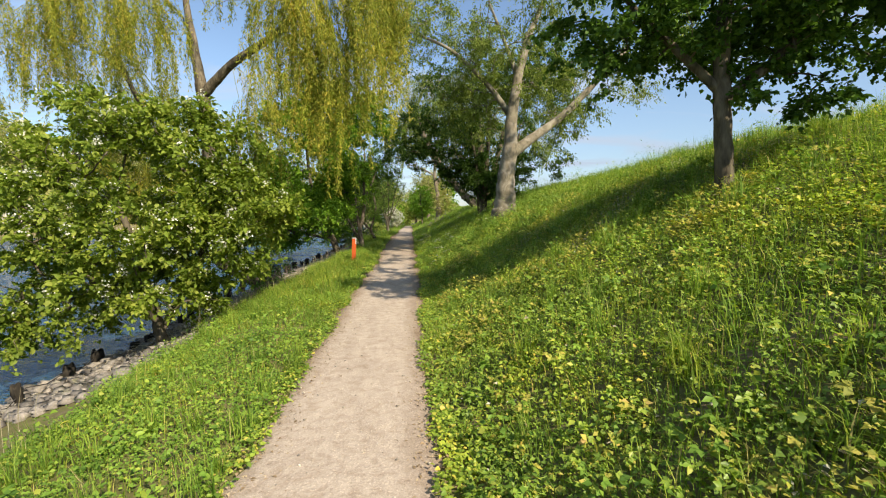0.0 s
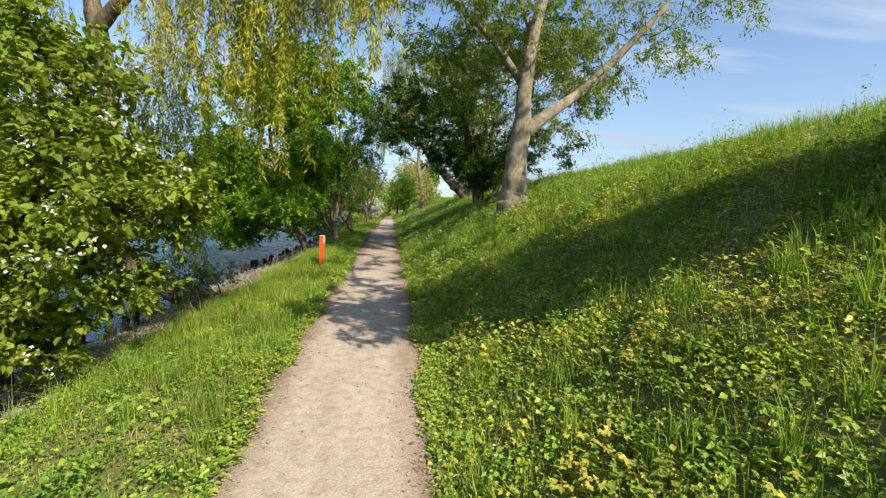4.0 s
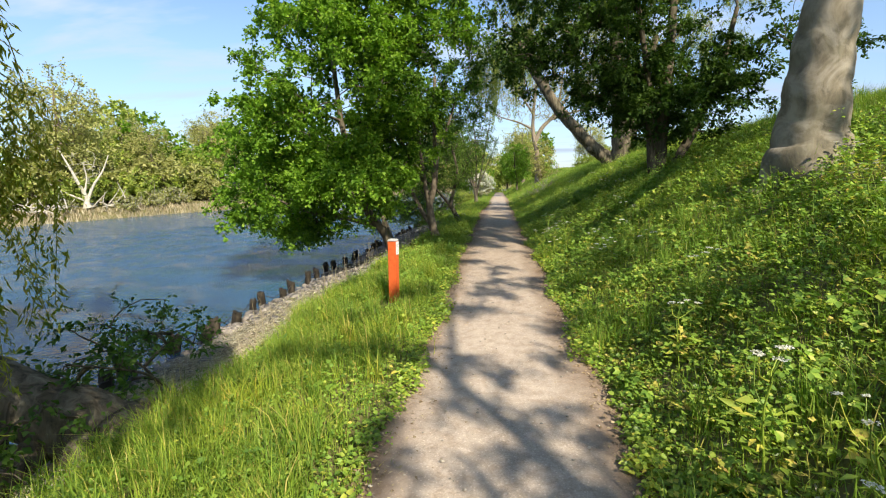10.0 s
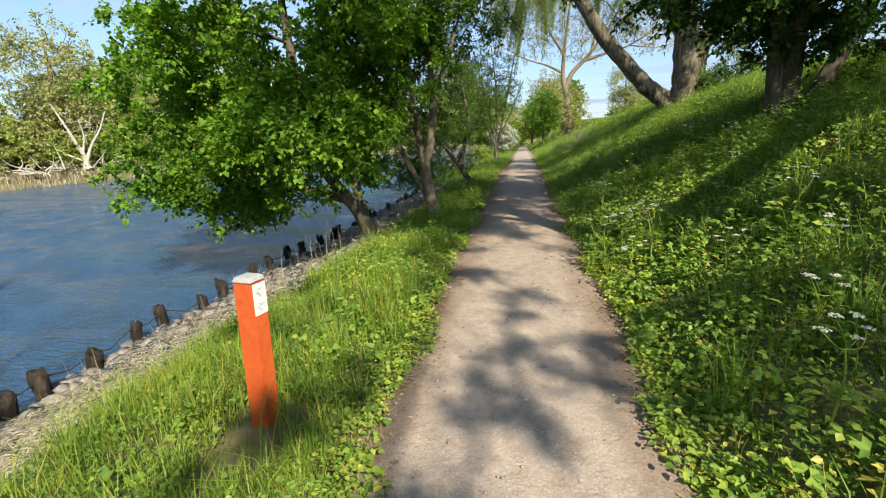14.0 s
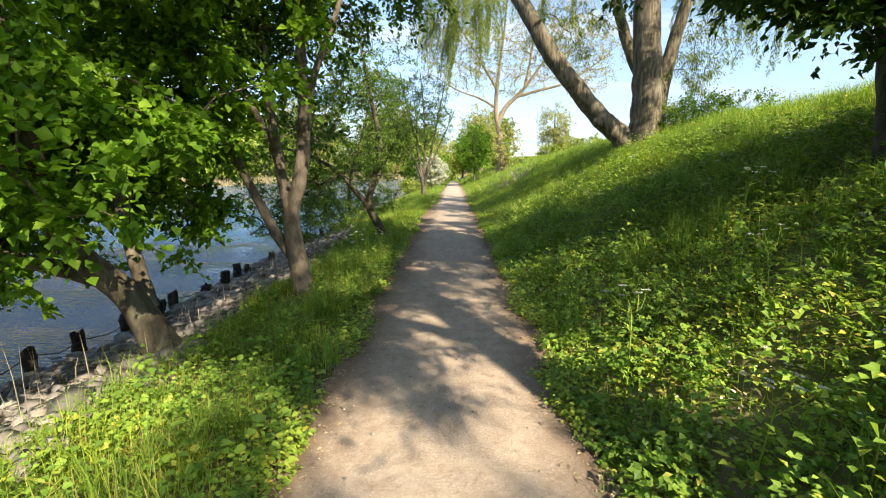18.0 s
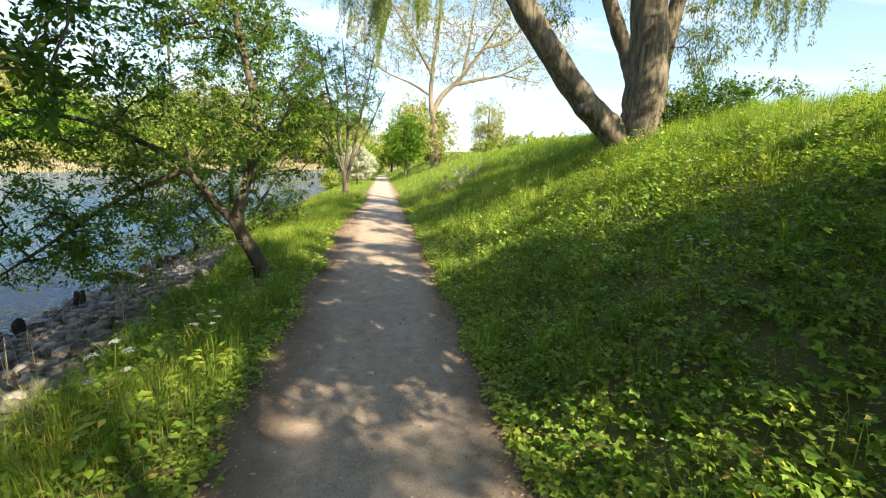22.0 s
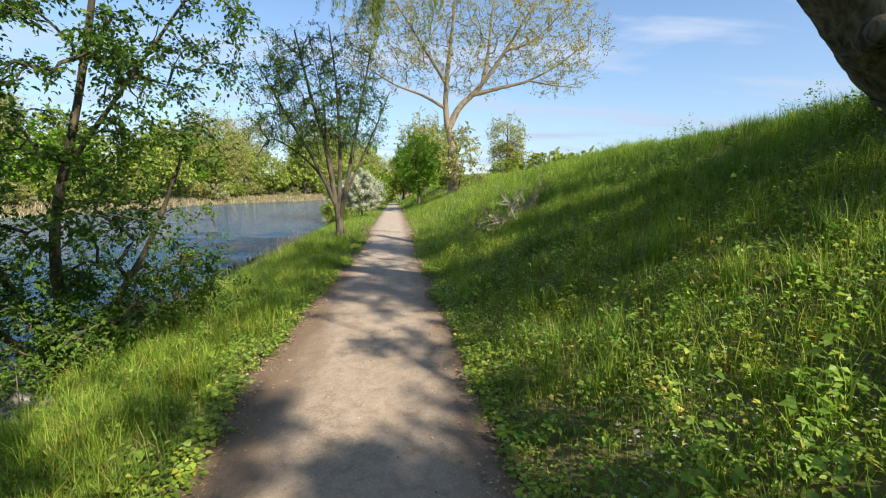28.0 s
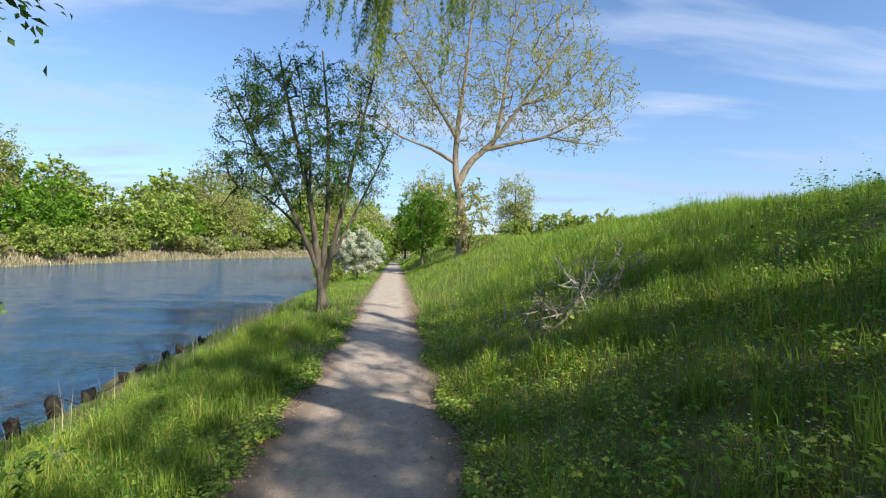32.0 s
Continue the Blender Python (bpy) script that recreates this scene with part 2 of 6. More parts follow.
FARGREEN = leaf_material("far_leaves", [(0.0, (0.2, 0.265, 0.06)), (0.5, (0.3, 0.38, 0.085)), (1.0, (0.45, 0.48, 0.12))], 0.4)
FARPALE = leaf_material("far_pale_leaves", [(0.0, (0.26, 0.27, 0.1)), (0.5, (0.36, 0.365, 0.14)), (1.0, (0.46, 0.45, 0.19))], 0.4)
REED = leaf_material("reed_blades", [(0.0, (0.28, 0.23, 0.15)), (0.6, (0.41, 0.35, 0.24)), (1.0, (0.55, 0.49, 0.37))], 0.25, see=(1.0, 1.0, 0.9))
STRAW = leaf_material("dry_straw", [(0.0, (0.4, 0.34, 0.24)), (0.6, (0.56, 0.5, 0.38)), (1.0, (0.7, 0.65, 0.53))], 0.15, see=(1.0, 1.0, 0.9))
BLOSSOM = leaf_material("white_blossom", [(0.0, (0.6, 0.6, 0.52)), (1.0, (0.8, 0.8, 0.76))], 0.3, see=(1.0, 1.0, 1.0))
LITTER = leaf_material("dry_litter", [(0.0, (0.2, 0.14, 0.085)), (0.5, (0.34, 0.25, 0.16)), (1.0, (0.52, 0.42, 0.28))], 0.1, 0.8, (1, 1, 1))

BARK = bark_material("brown_bark", (0.035, 0.028, 0.02), (0.11, 0.09, 0.065), (0.2, 0.17, 0.125))
OLDWILLOW = bark_material("furrowed_willow_bark", (0.03, 0.025, 0.018), (0.13, 0.105, 0.075), (0.27, 0.23, 0.17), 11.0, 0.18, 0.9)
PALEBARK = bark_material("pale_smooth_bark", (0.1, 0.085, 0.065), (0.19, 0.16, 0.12), (0.27, 0.235, 0.18), 6.0, 0.5, 0.35, (0.32, 0.285, 0.225))
ASHBARK = bark_material("grey_bark", (0.07, 0.055, 0.042), (0.17, 0.135, 0.105), (0.26, 0.215, 0.17), 12.0, 0.4, 0.4)
TWIGBARK = bark_material("pale_twig_bark", (0.13, 0.1, 0.075), (0.25, 0.2, 0.15), (0.36, 0.3, 0.23), 12.0, 0.4, 0.3)
DEADWOOD = bark_material("bleached_dead_wood", (0.28, 0.25, 0.2), (0.46, 0.42, 0.36), (0.62, 0.58, 0.52), 14.0, 0.3, 0.4)
PILEWOOD = bark_material("wet_pile_wood", (0.012, 0.01, 0.009), (0.035, 0.028, 0.022), (0.1, 0.08, 0.06), 16.0, 0.15, 0.8)

STONE = rough_material("field_stone", [(0.3, (0.14, 0.128, 0.118)), (0.55, (0.24, 0.222, 0.205)), (0.75, (0.36, 0.345, 0.325))], 26.0, 0.35, 0.85, "object", ((0.2, 0.2, 0.12), 5.0, 0.6, 0.75))
STONES = rough_material("field_stones", [(0.3, (0.14, 0.128, 0.118)), (0.55, (0.24, 0.222, 0.205)), (0.75, (0.36, 0.345, 0.325))], 26.0, 0.35, 0.85, "island", ((0.2, 0.2, 0.12), 5.0, 0.6, 0.75))
SOIL = rough_material("grassy_soil", [(0.3, (0.1, 0.1, 0.035)), (0.55, (0.16, 0.15, 0.055)), (0.75, (0.23, 0.2, 0.085))], 7.0, 0.8, 0.95, False, ((0.2, 0.15, 0.09), 1.6, 0.54, 0.68))
PAINT = rough_material("orange_paint", [(0.3, (0.5, 0.085, 0.022)), (0.55, (0.6, 0.115, 0.03)), (0.8, (0.66, 0.15, 0.045))], 18.0, 0.12, 0.5)
CAP = rough_material("grey_cap", [(0.3, (0.38, 0.38, 0.37)), (0.7, (0.56, 0.56, 0.55))], 22.0, 0.2, 0.6)
PLATE = rough_material("white_plate", [(0.3, (0.68, 0.69, 0.69)), (0.7, (0.8, 0.8, 0.8))], 12.0, 0.03, 0.35)
MARK = rough_material("grey_print", [(0.3, (0.4, 0.42, 0.44)), (0.7, (0.5, 0.52, 0.54))], 20.0, 0.0, 0.5)
PEBBLE = rough_material("pale_pebbles", [(0.3, (0.3, 0.27, 0.235)), (0.7, (0.56, 0.52, 0.46))], 26.0, 0.2, 0.85, "island")
BRUSH = bark_material("grey_brown_dead_wood", (0.14, 0.12, 0.095), (0.29, 0.25, 0.2), (0.45, 0.4, 0.33), 14.0, 0.3, 0.4)
WIRE = rough_material("dark_wire", [(0.3, (0.03, 0.028, 0.026)), (0.7, (0.07, 0.06, 0.055))], 30.0, 0.1, 0.6)


def path_material():
    m, t, out = blank("gravel_path")
    at = t.nodes.new("ShaderNodeTexCoord").outputs["Object"]
    grain = node(t, "ShaderNodeTexNoise", Scale=70.0, Detail=5.0, Roughness=0.75)
    link(t, at, grain.inputs["Vector"])
    pebble = node(t, "ShaderNodeTexVoronoi", Scale=42.0)
    link(t, at, pebble.inputs["Vector"])
    stretched = t.nodes.new("ShaderNodeMapping")
    stretched.inputs["Scale"].default_value = (1, 0.35, 1)
    link(t, at, stretched.inputs[0])
    broad = node(t, "ShaderNodeTexNoise", Scale=2.6, Detail=6.0, Roughness=0.6)
    link(t, stretched.outputs[0], broad.inputs["Vector"])
    colour = ramp(t, grain.outputs[0], [(0.28, (0.275, 0.22, 0.172)), (0.5, (0.435, 0.355, 0.283)), (0.74, (0.56, 0.475, 0.39))])
    colour = mix(t, ramp(t, broad.outputs[0], [(0.38, (0, 0, 0)), (0.68, (0.75, 0.75, 0.75))]), colour, (0.515, 0.43, 0.348))
    scuff = node(t, "ShaderNodeTexNoise", Scale=9.0, Detail=6.0, Roughness=0.7, Distortion=0.5)
    link(t, at, scuff.inputs["Vector"])
    colour = mix(t, 1.0, colour, ramp(t, scuff.outputs[0], [(0.34, (0.8, 0.76, 0.72)), (0.52, (1.0, 1.0, 1.0)), (0.7, (1.14, 1.14, 1.13))]), "MULTIPLY")
    away = t.nodes.new("ShaderNodeSeparateXYZ")
    link(t, at, away.inputs[0])
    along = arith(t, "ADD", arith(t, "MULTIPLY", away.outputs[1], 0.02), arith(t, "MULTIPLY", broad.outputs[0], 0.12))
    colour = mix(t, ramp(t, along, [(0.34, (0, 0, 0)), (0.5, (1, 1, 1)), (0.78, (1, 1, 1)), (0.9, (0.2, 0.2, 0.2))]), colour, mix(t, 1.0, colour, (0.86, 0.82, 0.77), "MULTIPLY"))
    # earth and leaf crumbs gather along both edges
    xyz = t.nodes.new("ShaderNodeSeparateXYZ")
    link(t, at, xyz.inputs[0])
    side = arith(t, "ABSOLUTE", arith(t, "ADD", xyz.outputs[0], 0.38))
    side = arith(t, "ADD", side, arith(t, "MULTIPLY", arith(t, "SUBTRACT", broad.outputs[0], 0.5), 0.7))
    colour = mix(t, ramp(t, side, [(0.44, (0, 0, 0)), (0.8, (0.92, 0.92, 0.92))]), colour, (0.2, 0.135, 0.088))
    chips = ramp(t, pebble.outputs["Distance"], [(0.08, (1.45, 1.42, 1.38)), (0.3, (0.88, 0.88, 0.88))])
    colour = mix(t, 0.6, colour, mix(t, 1.0, colour, chips, "MULTIPLY"))
    p = node(t, "ShaderNodeBsdfPrincipled", Roughness=0.93)
    p.inputs["Specular IOR Level"].default_value = 0.2
    link(t, colour, p.inputs["Base Color"])
    relief = arith(t, "ADD", arith(t, "ADD", grain.outputs[0], arith(t, "MULTIPLY", scuff.outputs[0], 1.6)), arith(t, "MULTIPLY", pebble.outputs["Distance"], -0.6))
    link(t, bumped(t, relief, 0.5, 0.012), p.inputs["Normal"])
    link(t, p.outputs[0], out.inputs[0])
    return m


def water_material():
    m, t, out = blank("river_water")
    at = t.nodes.new("ShaderNodeTexCoord").outputs["Object"]
    mp = t.nodes.new("ShaderNodeMapping")
    mp.inputs["Rotation"].default_value = (0, 0, radians(20))
    mp.inputs["Scale"].default_value = (1, 3.4, 1)
    link(t, at, mp.inputs[0])
    small = node(t, "ShaderNodeTexNoise", Scale=5.0, Detail=2.5, Roughness=0.5, Distortion=0.5)
    link(t, mp.outputs[0], small.inputs["Vector"])
    large = node(t, "ShaderNodeTexNoise", Scale=0.5, Detail=2.0)
    link(t, mp.outputs[0], large.inputs["Vector"])
    p = node(t, "ShaderNodeBsdfPrincipled", Roughness=0.05, IOR=1.5)
    p.inputs["Base Color"].default_value = (0.025, 0.075, 0.145, 1)
    p.inputs["Specular IOR Level"].default_value = 1.0
    waves = arith(t, "ADD", small.outputs[0], arith(t, "MULTIPLY", large.outputs[0], 0.35))
    link(t, bumped(t, waves, 1.0, 0.085), p.inputs["Normal"])
    link(t, p.outputs[0], out.inputs[0])
    return m


GRAVEL, WATER = path_material(), water_material()


# ---- shapes ----
def mesh_of(name, verts, polys, smooth=False):
    """A mesh from arrays. polys: one (n, k) array of corners, or a list of them."""
    polys = [np.asarray(p, np.int32) for p in (polys if isinstance(polys, list) else [polys]) if len(p)]
    verts = np.asarray(verts, np.float32).reshape(-1, 3)
    loops = np.concatenate([p.ravel() for p in polys])
    sizes = np.concatenate([np.full(len(p), p.shape[1], np.int32) for p in polys])
    starts = np.concatenate([[0], np.cumsum(sizes)[:-1]]).astype(np.int32)
    me = bpy.data.meshes.new(name)
    me.vertices.add(len(verts))
    me.vertices.foreach_set("co", verts.ravel())
    me.loops.add(len(loops))
    me.loops.foreach_set("vertex_index", loops)
    me.polygons.add(len(sizes))
    me.polygons.foreach_set("loop_start", starts)
    if smooth:
        me.polygons.foreach_set("use_smooth", np.ones(len(sizes), bool))
    me.update(calc_edges=True)
    return me


def part(name, mesh, material, parent, label=""):
    """One mesh object under a thing or under a part."""
    if isinstance(mesh, bmesh.types.BMesh):
        bm, mesh = mesh, bpy.data.meshes.new(name)
        bm.to_mesh(mesh)
        bm.free()
    if not mesh.materials:
        mesh.materials.append(material)
    ob = new(name, mesh)
    ob.parent = parent
    return tagged(ob, label)


def thing(name, place, label, category, group="", kind=""):
    ob = new(name)
    ob.location = place
    ob.empty_display_size = 0.2
    return tagged(ob, label, category, group, kind)


def structure(name, mesh, material, label, category, kind="structure"):
    mesh.materials.append(material)
    return tagged(new(name, mesh), label, category, "", kind)


def tubes(lines, sides=6, rough=0.0, rng=None):
    """Round limbs along polylines: each line is (points, radii). Returns vertices and quads, with closed tips."""
    V, Q, count = [], [], 0
    ring = np.linspace(0, 2 * np.pi, sides, endpoint=False)
    for pts, radii in lines:
        pts, radii = np.asarray(pts, float), np.asarray(radii, float)
        tang = np.gradient(pts, axis=0)
        tang /= np.linalg.norm(tang, axis=1)[:, None] + 1e-9
        up = np.where(np.abs(tang[:, 2:3]) > 0.9, [[1.0, 0, 0]], [[0, 0, 1.0]])
        a = np.cross(tang, np.broadcast_to(up[0], tang.shape))
        a /= np.linalg.norm(a, axis=1)[:, None] + 1e-9
        b = np.cross(tang, a)
        r = radii[:, None] * (1 + (rng.normal(0, rough, (len(pts), sides)) if rough else 0))
        v = pts[:, None] + r[..., None] * (np.cos(ring)[None, :, None] * a[:, None] + np.sin(ring)[None, :, None] * b[:, None])
        V.append(v.reshape(-1, 3))
        i = np.arange(len(pts) - 1)[:, None] * sides + count
        j = np.arange(sides)[None]
        k = (j + 1) % sides
        Q.append(np.stack([i + j, i + k, i + k + sides, i + j + sides], -1).reshape(-1, 4))
        count += len(pts) * sides
    return np.concatenate(V), np.concatenate(Q)


def smooth_line(points, n):
    """Catmull-Rom through the points."""
    p = np.asarray(points, float)
    p = np.concatenate([[2 * p[0] - p[1]], p, [2 * p[-1] - p[-2]]])
    s = np.linspace(0, len(p) - 3 - 1e-6, n)
    i, f = s.astype(int), (s % 1)[:, None]
    a, b, c, d = p[i], p[i + 1], p[i + 2], p[i + 3]
    return 0.5 * (2 * b + (c - a) * f + (2 * a - 5 * b + 4 * c - d) * f**2 + (3 * b - a - 3 * c + d) * f**3)


def gnarled(line, radii, sides, rng, flare):
    """A thick trunk with burls, flutes and spreading roots."""
    V, Q = tubes([(line, np.ones(len(line)))], sides)
    V = V.reshape(len(line), sides, 3)
    a = np.linspace(0, 2 * np.pi, sides, endpoint=False)[None]
    run = np.concatenate([[0], np.cumsum(np.linalg.norm(np.diff(line, axis=0), axis=1))])[:, None]
    swell = np.ones((len(line), sides))
    for k in (1, 2, 3, 5):
        for _ in range(2):
            swell += 0.055 / k**0.6 * np.sin(k * a + rng.uniform(0, 6) + rng.uniform(-1.6, 1.6) * run) * np.sin(rng.uniform(0.8, 2.4) * run + rng.uniform(0, 6))
    swell += flare * np.exp(-run * 2.2) * (0.5 + 0.5 * np.cos(5 * a + rng.uniform(0, 6)) + 0.3 * np.cos(3 * a + 1))
    swell += rng.normal(0, 0.008, swell.shape)
    V = line[:, None] + (V - line[:, None]) * (radii[:, None] * swell)[..., None]
    return V.reshape(-1, 3), Q


def unit(v):
    return v / (np.linalg.norm(v, axis=-1, keepdims=True) + 1e-9)


def leaves(P, D, N, length, width, fold=0.18):
    """Folded leaves: base, two sides, tip. Returns vertices and triangles."""
    D = unit(D)
    S = unit(np.cross(D, N))
    N = np.cross(S, D)
    length, width = np.asarray(length)[:, None], np.asarray(width)[:, None]
    mid = P + D * length * 0.45 + N * width * fold
    V = np.stack([P, mid + S * width * 0.5, P + D * length - N * length * 0.12, mid - S * width * 0.5], 1)
    base = np.arange(len(P))[:, None] * 4
    return V.reshape(-1, 3), np.concatenate([base + [0, 1, 2], base + [0, 2, 3]])


def round_leaves(P, D, N, length, width):
    """Broad leaves with a folded midrib: base, four edge points, tip."""
    D = unit(D)
    S = unit(np.cross(D, N))
    N = np.cross(S, D)
    length, width = np.asarray(length)[:, None], np.asarray(width)[:, None]
    a, c = P + D * length * 0.22 + N * width * 0.14, P + D * length * 0.66 + N * width * 0.1
    V = np.stack([P, a + S * width * 0.5, c + S * width * 0.4, P + D * length - N * length * 0.15, c - S * width * 0.4, a - S * width * 0.5], 1)
    base = np.arange(len(P))[:, None] * 6
    return V.reshape(-1, 3), np.concatenate([base + [0, 1, 2], base + [0, 2, 3], base + [0, 3, 4], base + [0, 4, 5]])


def blades(P, tall, wide, rng, bend=0.45, across=None):
    """Grass blades of two pieces that bow over."""
    n = len(P)
    turn = rng.uniform(0, 2 * np.pi, n)
    away = np.stack([np.cos(turn), np.sin(turn), np.zeros(n)], 1)
    side = np.stack([-np.sin(turn), np.cos(turn), np.zeros(n)], 1) * (wide / 2)[:, None]
    lean = rng.uniform(0.1, 1.0, n)[:, None] * bend
    up = np.array([0, 0, 1.0])
    mid = P + tall[:, None] * (0.55 * up + 0.3 * lean * away)
    tip = P + tall[:, None] * ((1 - 0.3 * lean) * up + 1.0 * lean * away)
    V = np.stack([P - side, P + side, mid + side * 0.8, mid - side * 0.8, tip], 1).reshape(-1, 3)
    base = np.arange(n)[:, None] * 5
    return V, [base + [0, 1, 2, 3], base + [3, 2, 4]]


# ---- the lie of the land ----
RISE_X = [0.5, 0.8, 1.5, 2.5, 3.5, 4.5, 5.5, 6.5, 7.5, 8.5, 10, 15, 40, 300]
RISE_Z = [0.0, 0.06, 0.38, 0.92, 1.45, 1.95, 2.4, 2.75, 3.0, 3.15, 3.2, 3.0, 3.0, 6.0]
FALL_X = [-7.0, -6.2, -5.0, -4.2, -3.6, -2.8, -2.0, -1.2]
FALL_Z = [-1.75, -1.3, -1.0, -0.75, -0.48, -0.2, -0.07, 0.0]
WATER_Z = -1.2


def near_shift(y):
    return np.interp(y, [-200, 105, 200, 600], [0, 0, 42, 300])


def far_shore(y):
    return np.interp(y, [-300, 0, 45, 66, 80, 100, 112, 126, 145, 200, 600], [-75, -60, -52, -45, -38, -34, -31, -22, -12, 15, 260])


def dip(y):
    return np.interp(y, [-300, 48, 75, 118, 300], [0, 0, -0.4, -1.1, -1.0])


def land(x, y):
    """Height of the ground."""
    x, y = np.broadcast_arrays(np.asarray(x, float), np.asarray(y, float))
    rel = x - near_shift(y)
    steep = np.interp(y, [-20, 10, 20, 34, 60, 90, 130], [1.1, 1.08, 1.0, 0.97, 0.8, 1.1, 1.2])
    right = np.interp(rel, RISE_X, RISE_Z) * steep
    left = np.interp(rel, FALL_X, FALL_Z)
    past = far_shore(y) - x
    bed = np.maximum(-2.6, -1.75 - 0.5 * np.maximum(0, -7 - rel))
    far = np.interp(past, [-6, -1, 0, 2, 6, 25, 60, 120, 400], [-2.6, -1.6, -1.15, -0.3, 0.4, 1.5, 5.0, 8.0, 12.0])
    z = np.where(rel > -0.4, right, np.where(rel > -7, left, np.where(past > -6, far, bed)))
    bumps = 0.035 * np.sin(1.9 * x + 0.7 * np.sin(1.3 * y)) * np.sin(1.6 * y + 1.1) + 0.05 * np.sin(0.61 * x + 1) * np.sin(0.53 * y)
    away = np.clip((np.abs(rel + 0.38) - 0.95) / 1.2, 0, 1)
    return z + bumps * away + dip(y) * np.clip(1 - np.abs(rel) / 30, 0, 1) - 0.03 * (1 - away)


def left_edge(y):
    y = np.asarray(y, float)
    return np.interp(y, [-40, 0, 5, 9, 16, 20, 24, 31, 34, 37, 42, 60], [-0.97, -0.97, -1.02, -1.14, -1.14, -1.28, -1.32, -1.4, -1.48, -1.32, -1.15, -1.08]) + 0.022 * np.sin(2.3 * y + 2 * np.sin(0.7 * y)) + 0.015 * np.sin(5.9 * y + 1) * np.sin(0.9 * y) + near_shift(y)


def right_edge(y):
    y = np.asarray(y, float)
    return np.interp(y, [-40, 0, 5, 12, 30, 34, 38, 60], [0.44, 0.42, 0.33, 0.5, 0.5, 0.55, 0.48, 0.5]) + 0.022 * np.sin(1.9 * y + 2 * np.sin(0.6 * y)) + 0.015 * np.sin(6.7 * y) * np.sin(0.8 * y) + near_shift(y)


def steps(stops):
    out = []
    for a, b, d in stops:
        out += list(np.arange(a, b - 1e-6, d))
    return np.array(out + [stops[-1][1]])


def build_ground():
    xs = steps([(-2600, -600, 500), (-600, -100, 50), (-100, -20, 4), (-20, -7, 1), (-7, 10, 0.25), (10, 24, 1), (24, 120, 8), (120, 600, 60), (600, 2600, 500)])
    ys = steps([(-2600, -400, 550), (-400, -40, 30), (-40, -4, 2), (-4, 60, 0.4), (60, 130, 2), (130, 320, 10), (320, 600, 40), (600, 2600, 500)])
    X, Y = np.meshgrid(xs, ys)
    V = np.stack([X, Y, land(X, Y)], -1).reshape(-1, 3)
    i = (np.arange(len(ys) - 1)[:, None] * len(xs) + np.arange(len(xs) - 1)[None]).ravel()
    Q = np.stack([i, i + 1, i + 1 + len(xs), i + len(xs)], 1)
    structure("ground", mesh_of("ground", V, Q, True), SOIL, "rough grassy ground falling to the river and rising as a bank", "ground")


def build_path():
    ys = np.arange(-36, 118, 0.2)
    n = 14
    f = np.linspace(0, 1, n)
    L, R = left_edge(ys)[:, None], right_edge(ys)[:, None]
    jag = np.random.default_rng(4).normal(0, 0.022, (len(ys), 2))
    X = L + jag[:, :1] + (R - L + jag[:, 1:] - jag[:, :1]) * f
    Y = np.broadcast_to(ys[:, None], X.shape)
    crown = 0.012 * np.sin(np.pi * f) + 0.008 * np.sin(3 * X + 0.8 * Y) * np.sin(0.9 * Y) * np.sin(np.pi * f) - 0.02 * (np.abs(f - 0.5) > 0.49)
    Z = crown + dip(Y) + 0.006
    V = np.stack([X, Y, Z], -1).reshape(-1, 3)
    i = (np.arange(len(ys) - 1)[:, None] * n + np.arange(n - 1)[None]).ravel()
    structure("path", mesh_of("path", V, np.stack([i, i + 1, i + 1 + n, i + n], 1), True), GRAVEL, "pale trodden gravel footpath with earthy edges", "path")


def build_water():
    ys = steps([(-400, -60, 40), (-60, -6, 3), (-6, 60, 0.3), (60, 120, 0.8), (120, 200, 5), (200, 600, 50)])
    n = 130
    L, R = (far_shore(ys) - 3)[:, None], (-5.4 + near_shift(ys))[:, None]
    X = R + (L - R) * (np.linspace(0, 1, n) ** 1.35)[None]
    Y = np.broadcast_to(ys[:, None], X.shape)
    rng = np.random.default_rng(14)
    Z = np.full(X.shape, WATER_Z)
    for _ in range(16):
        wave, way = rng.uniform(0.9, 3.4), rng.normal(radians(70), 0.5)
        Z = Z + 0.005 * wave**0.7 * np.sin(2 * np.pi / wave * (X * np.cos(way) + Y * np.sin(way)) + rng.uniform(0, 6)) * np.clip((62 - Y) / 20, 0.15, 1)
    V = np.stack([X, Y, Z], -1).reshape(-1, 3)
    i = (np.arange(len(ys) - 1)[:, None] * n + np.arange(n - 1)[None]).ravel()
    structure("water", mesh_of("water", V, np.stack([i, i + n, i + 1 + n, i + 1], 1), True), WATER, "wind-rippled blue-green river water", "water")


build_ground()
build_path()
build_water()


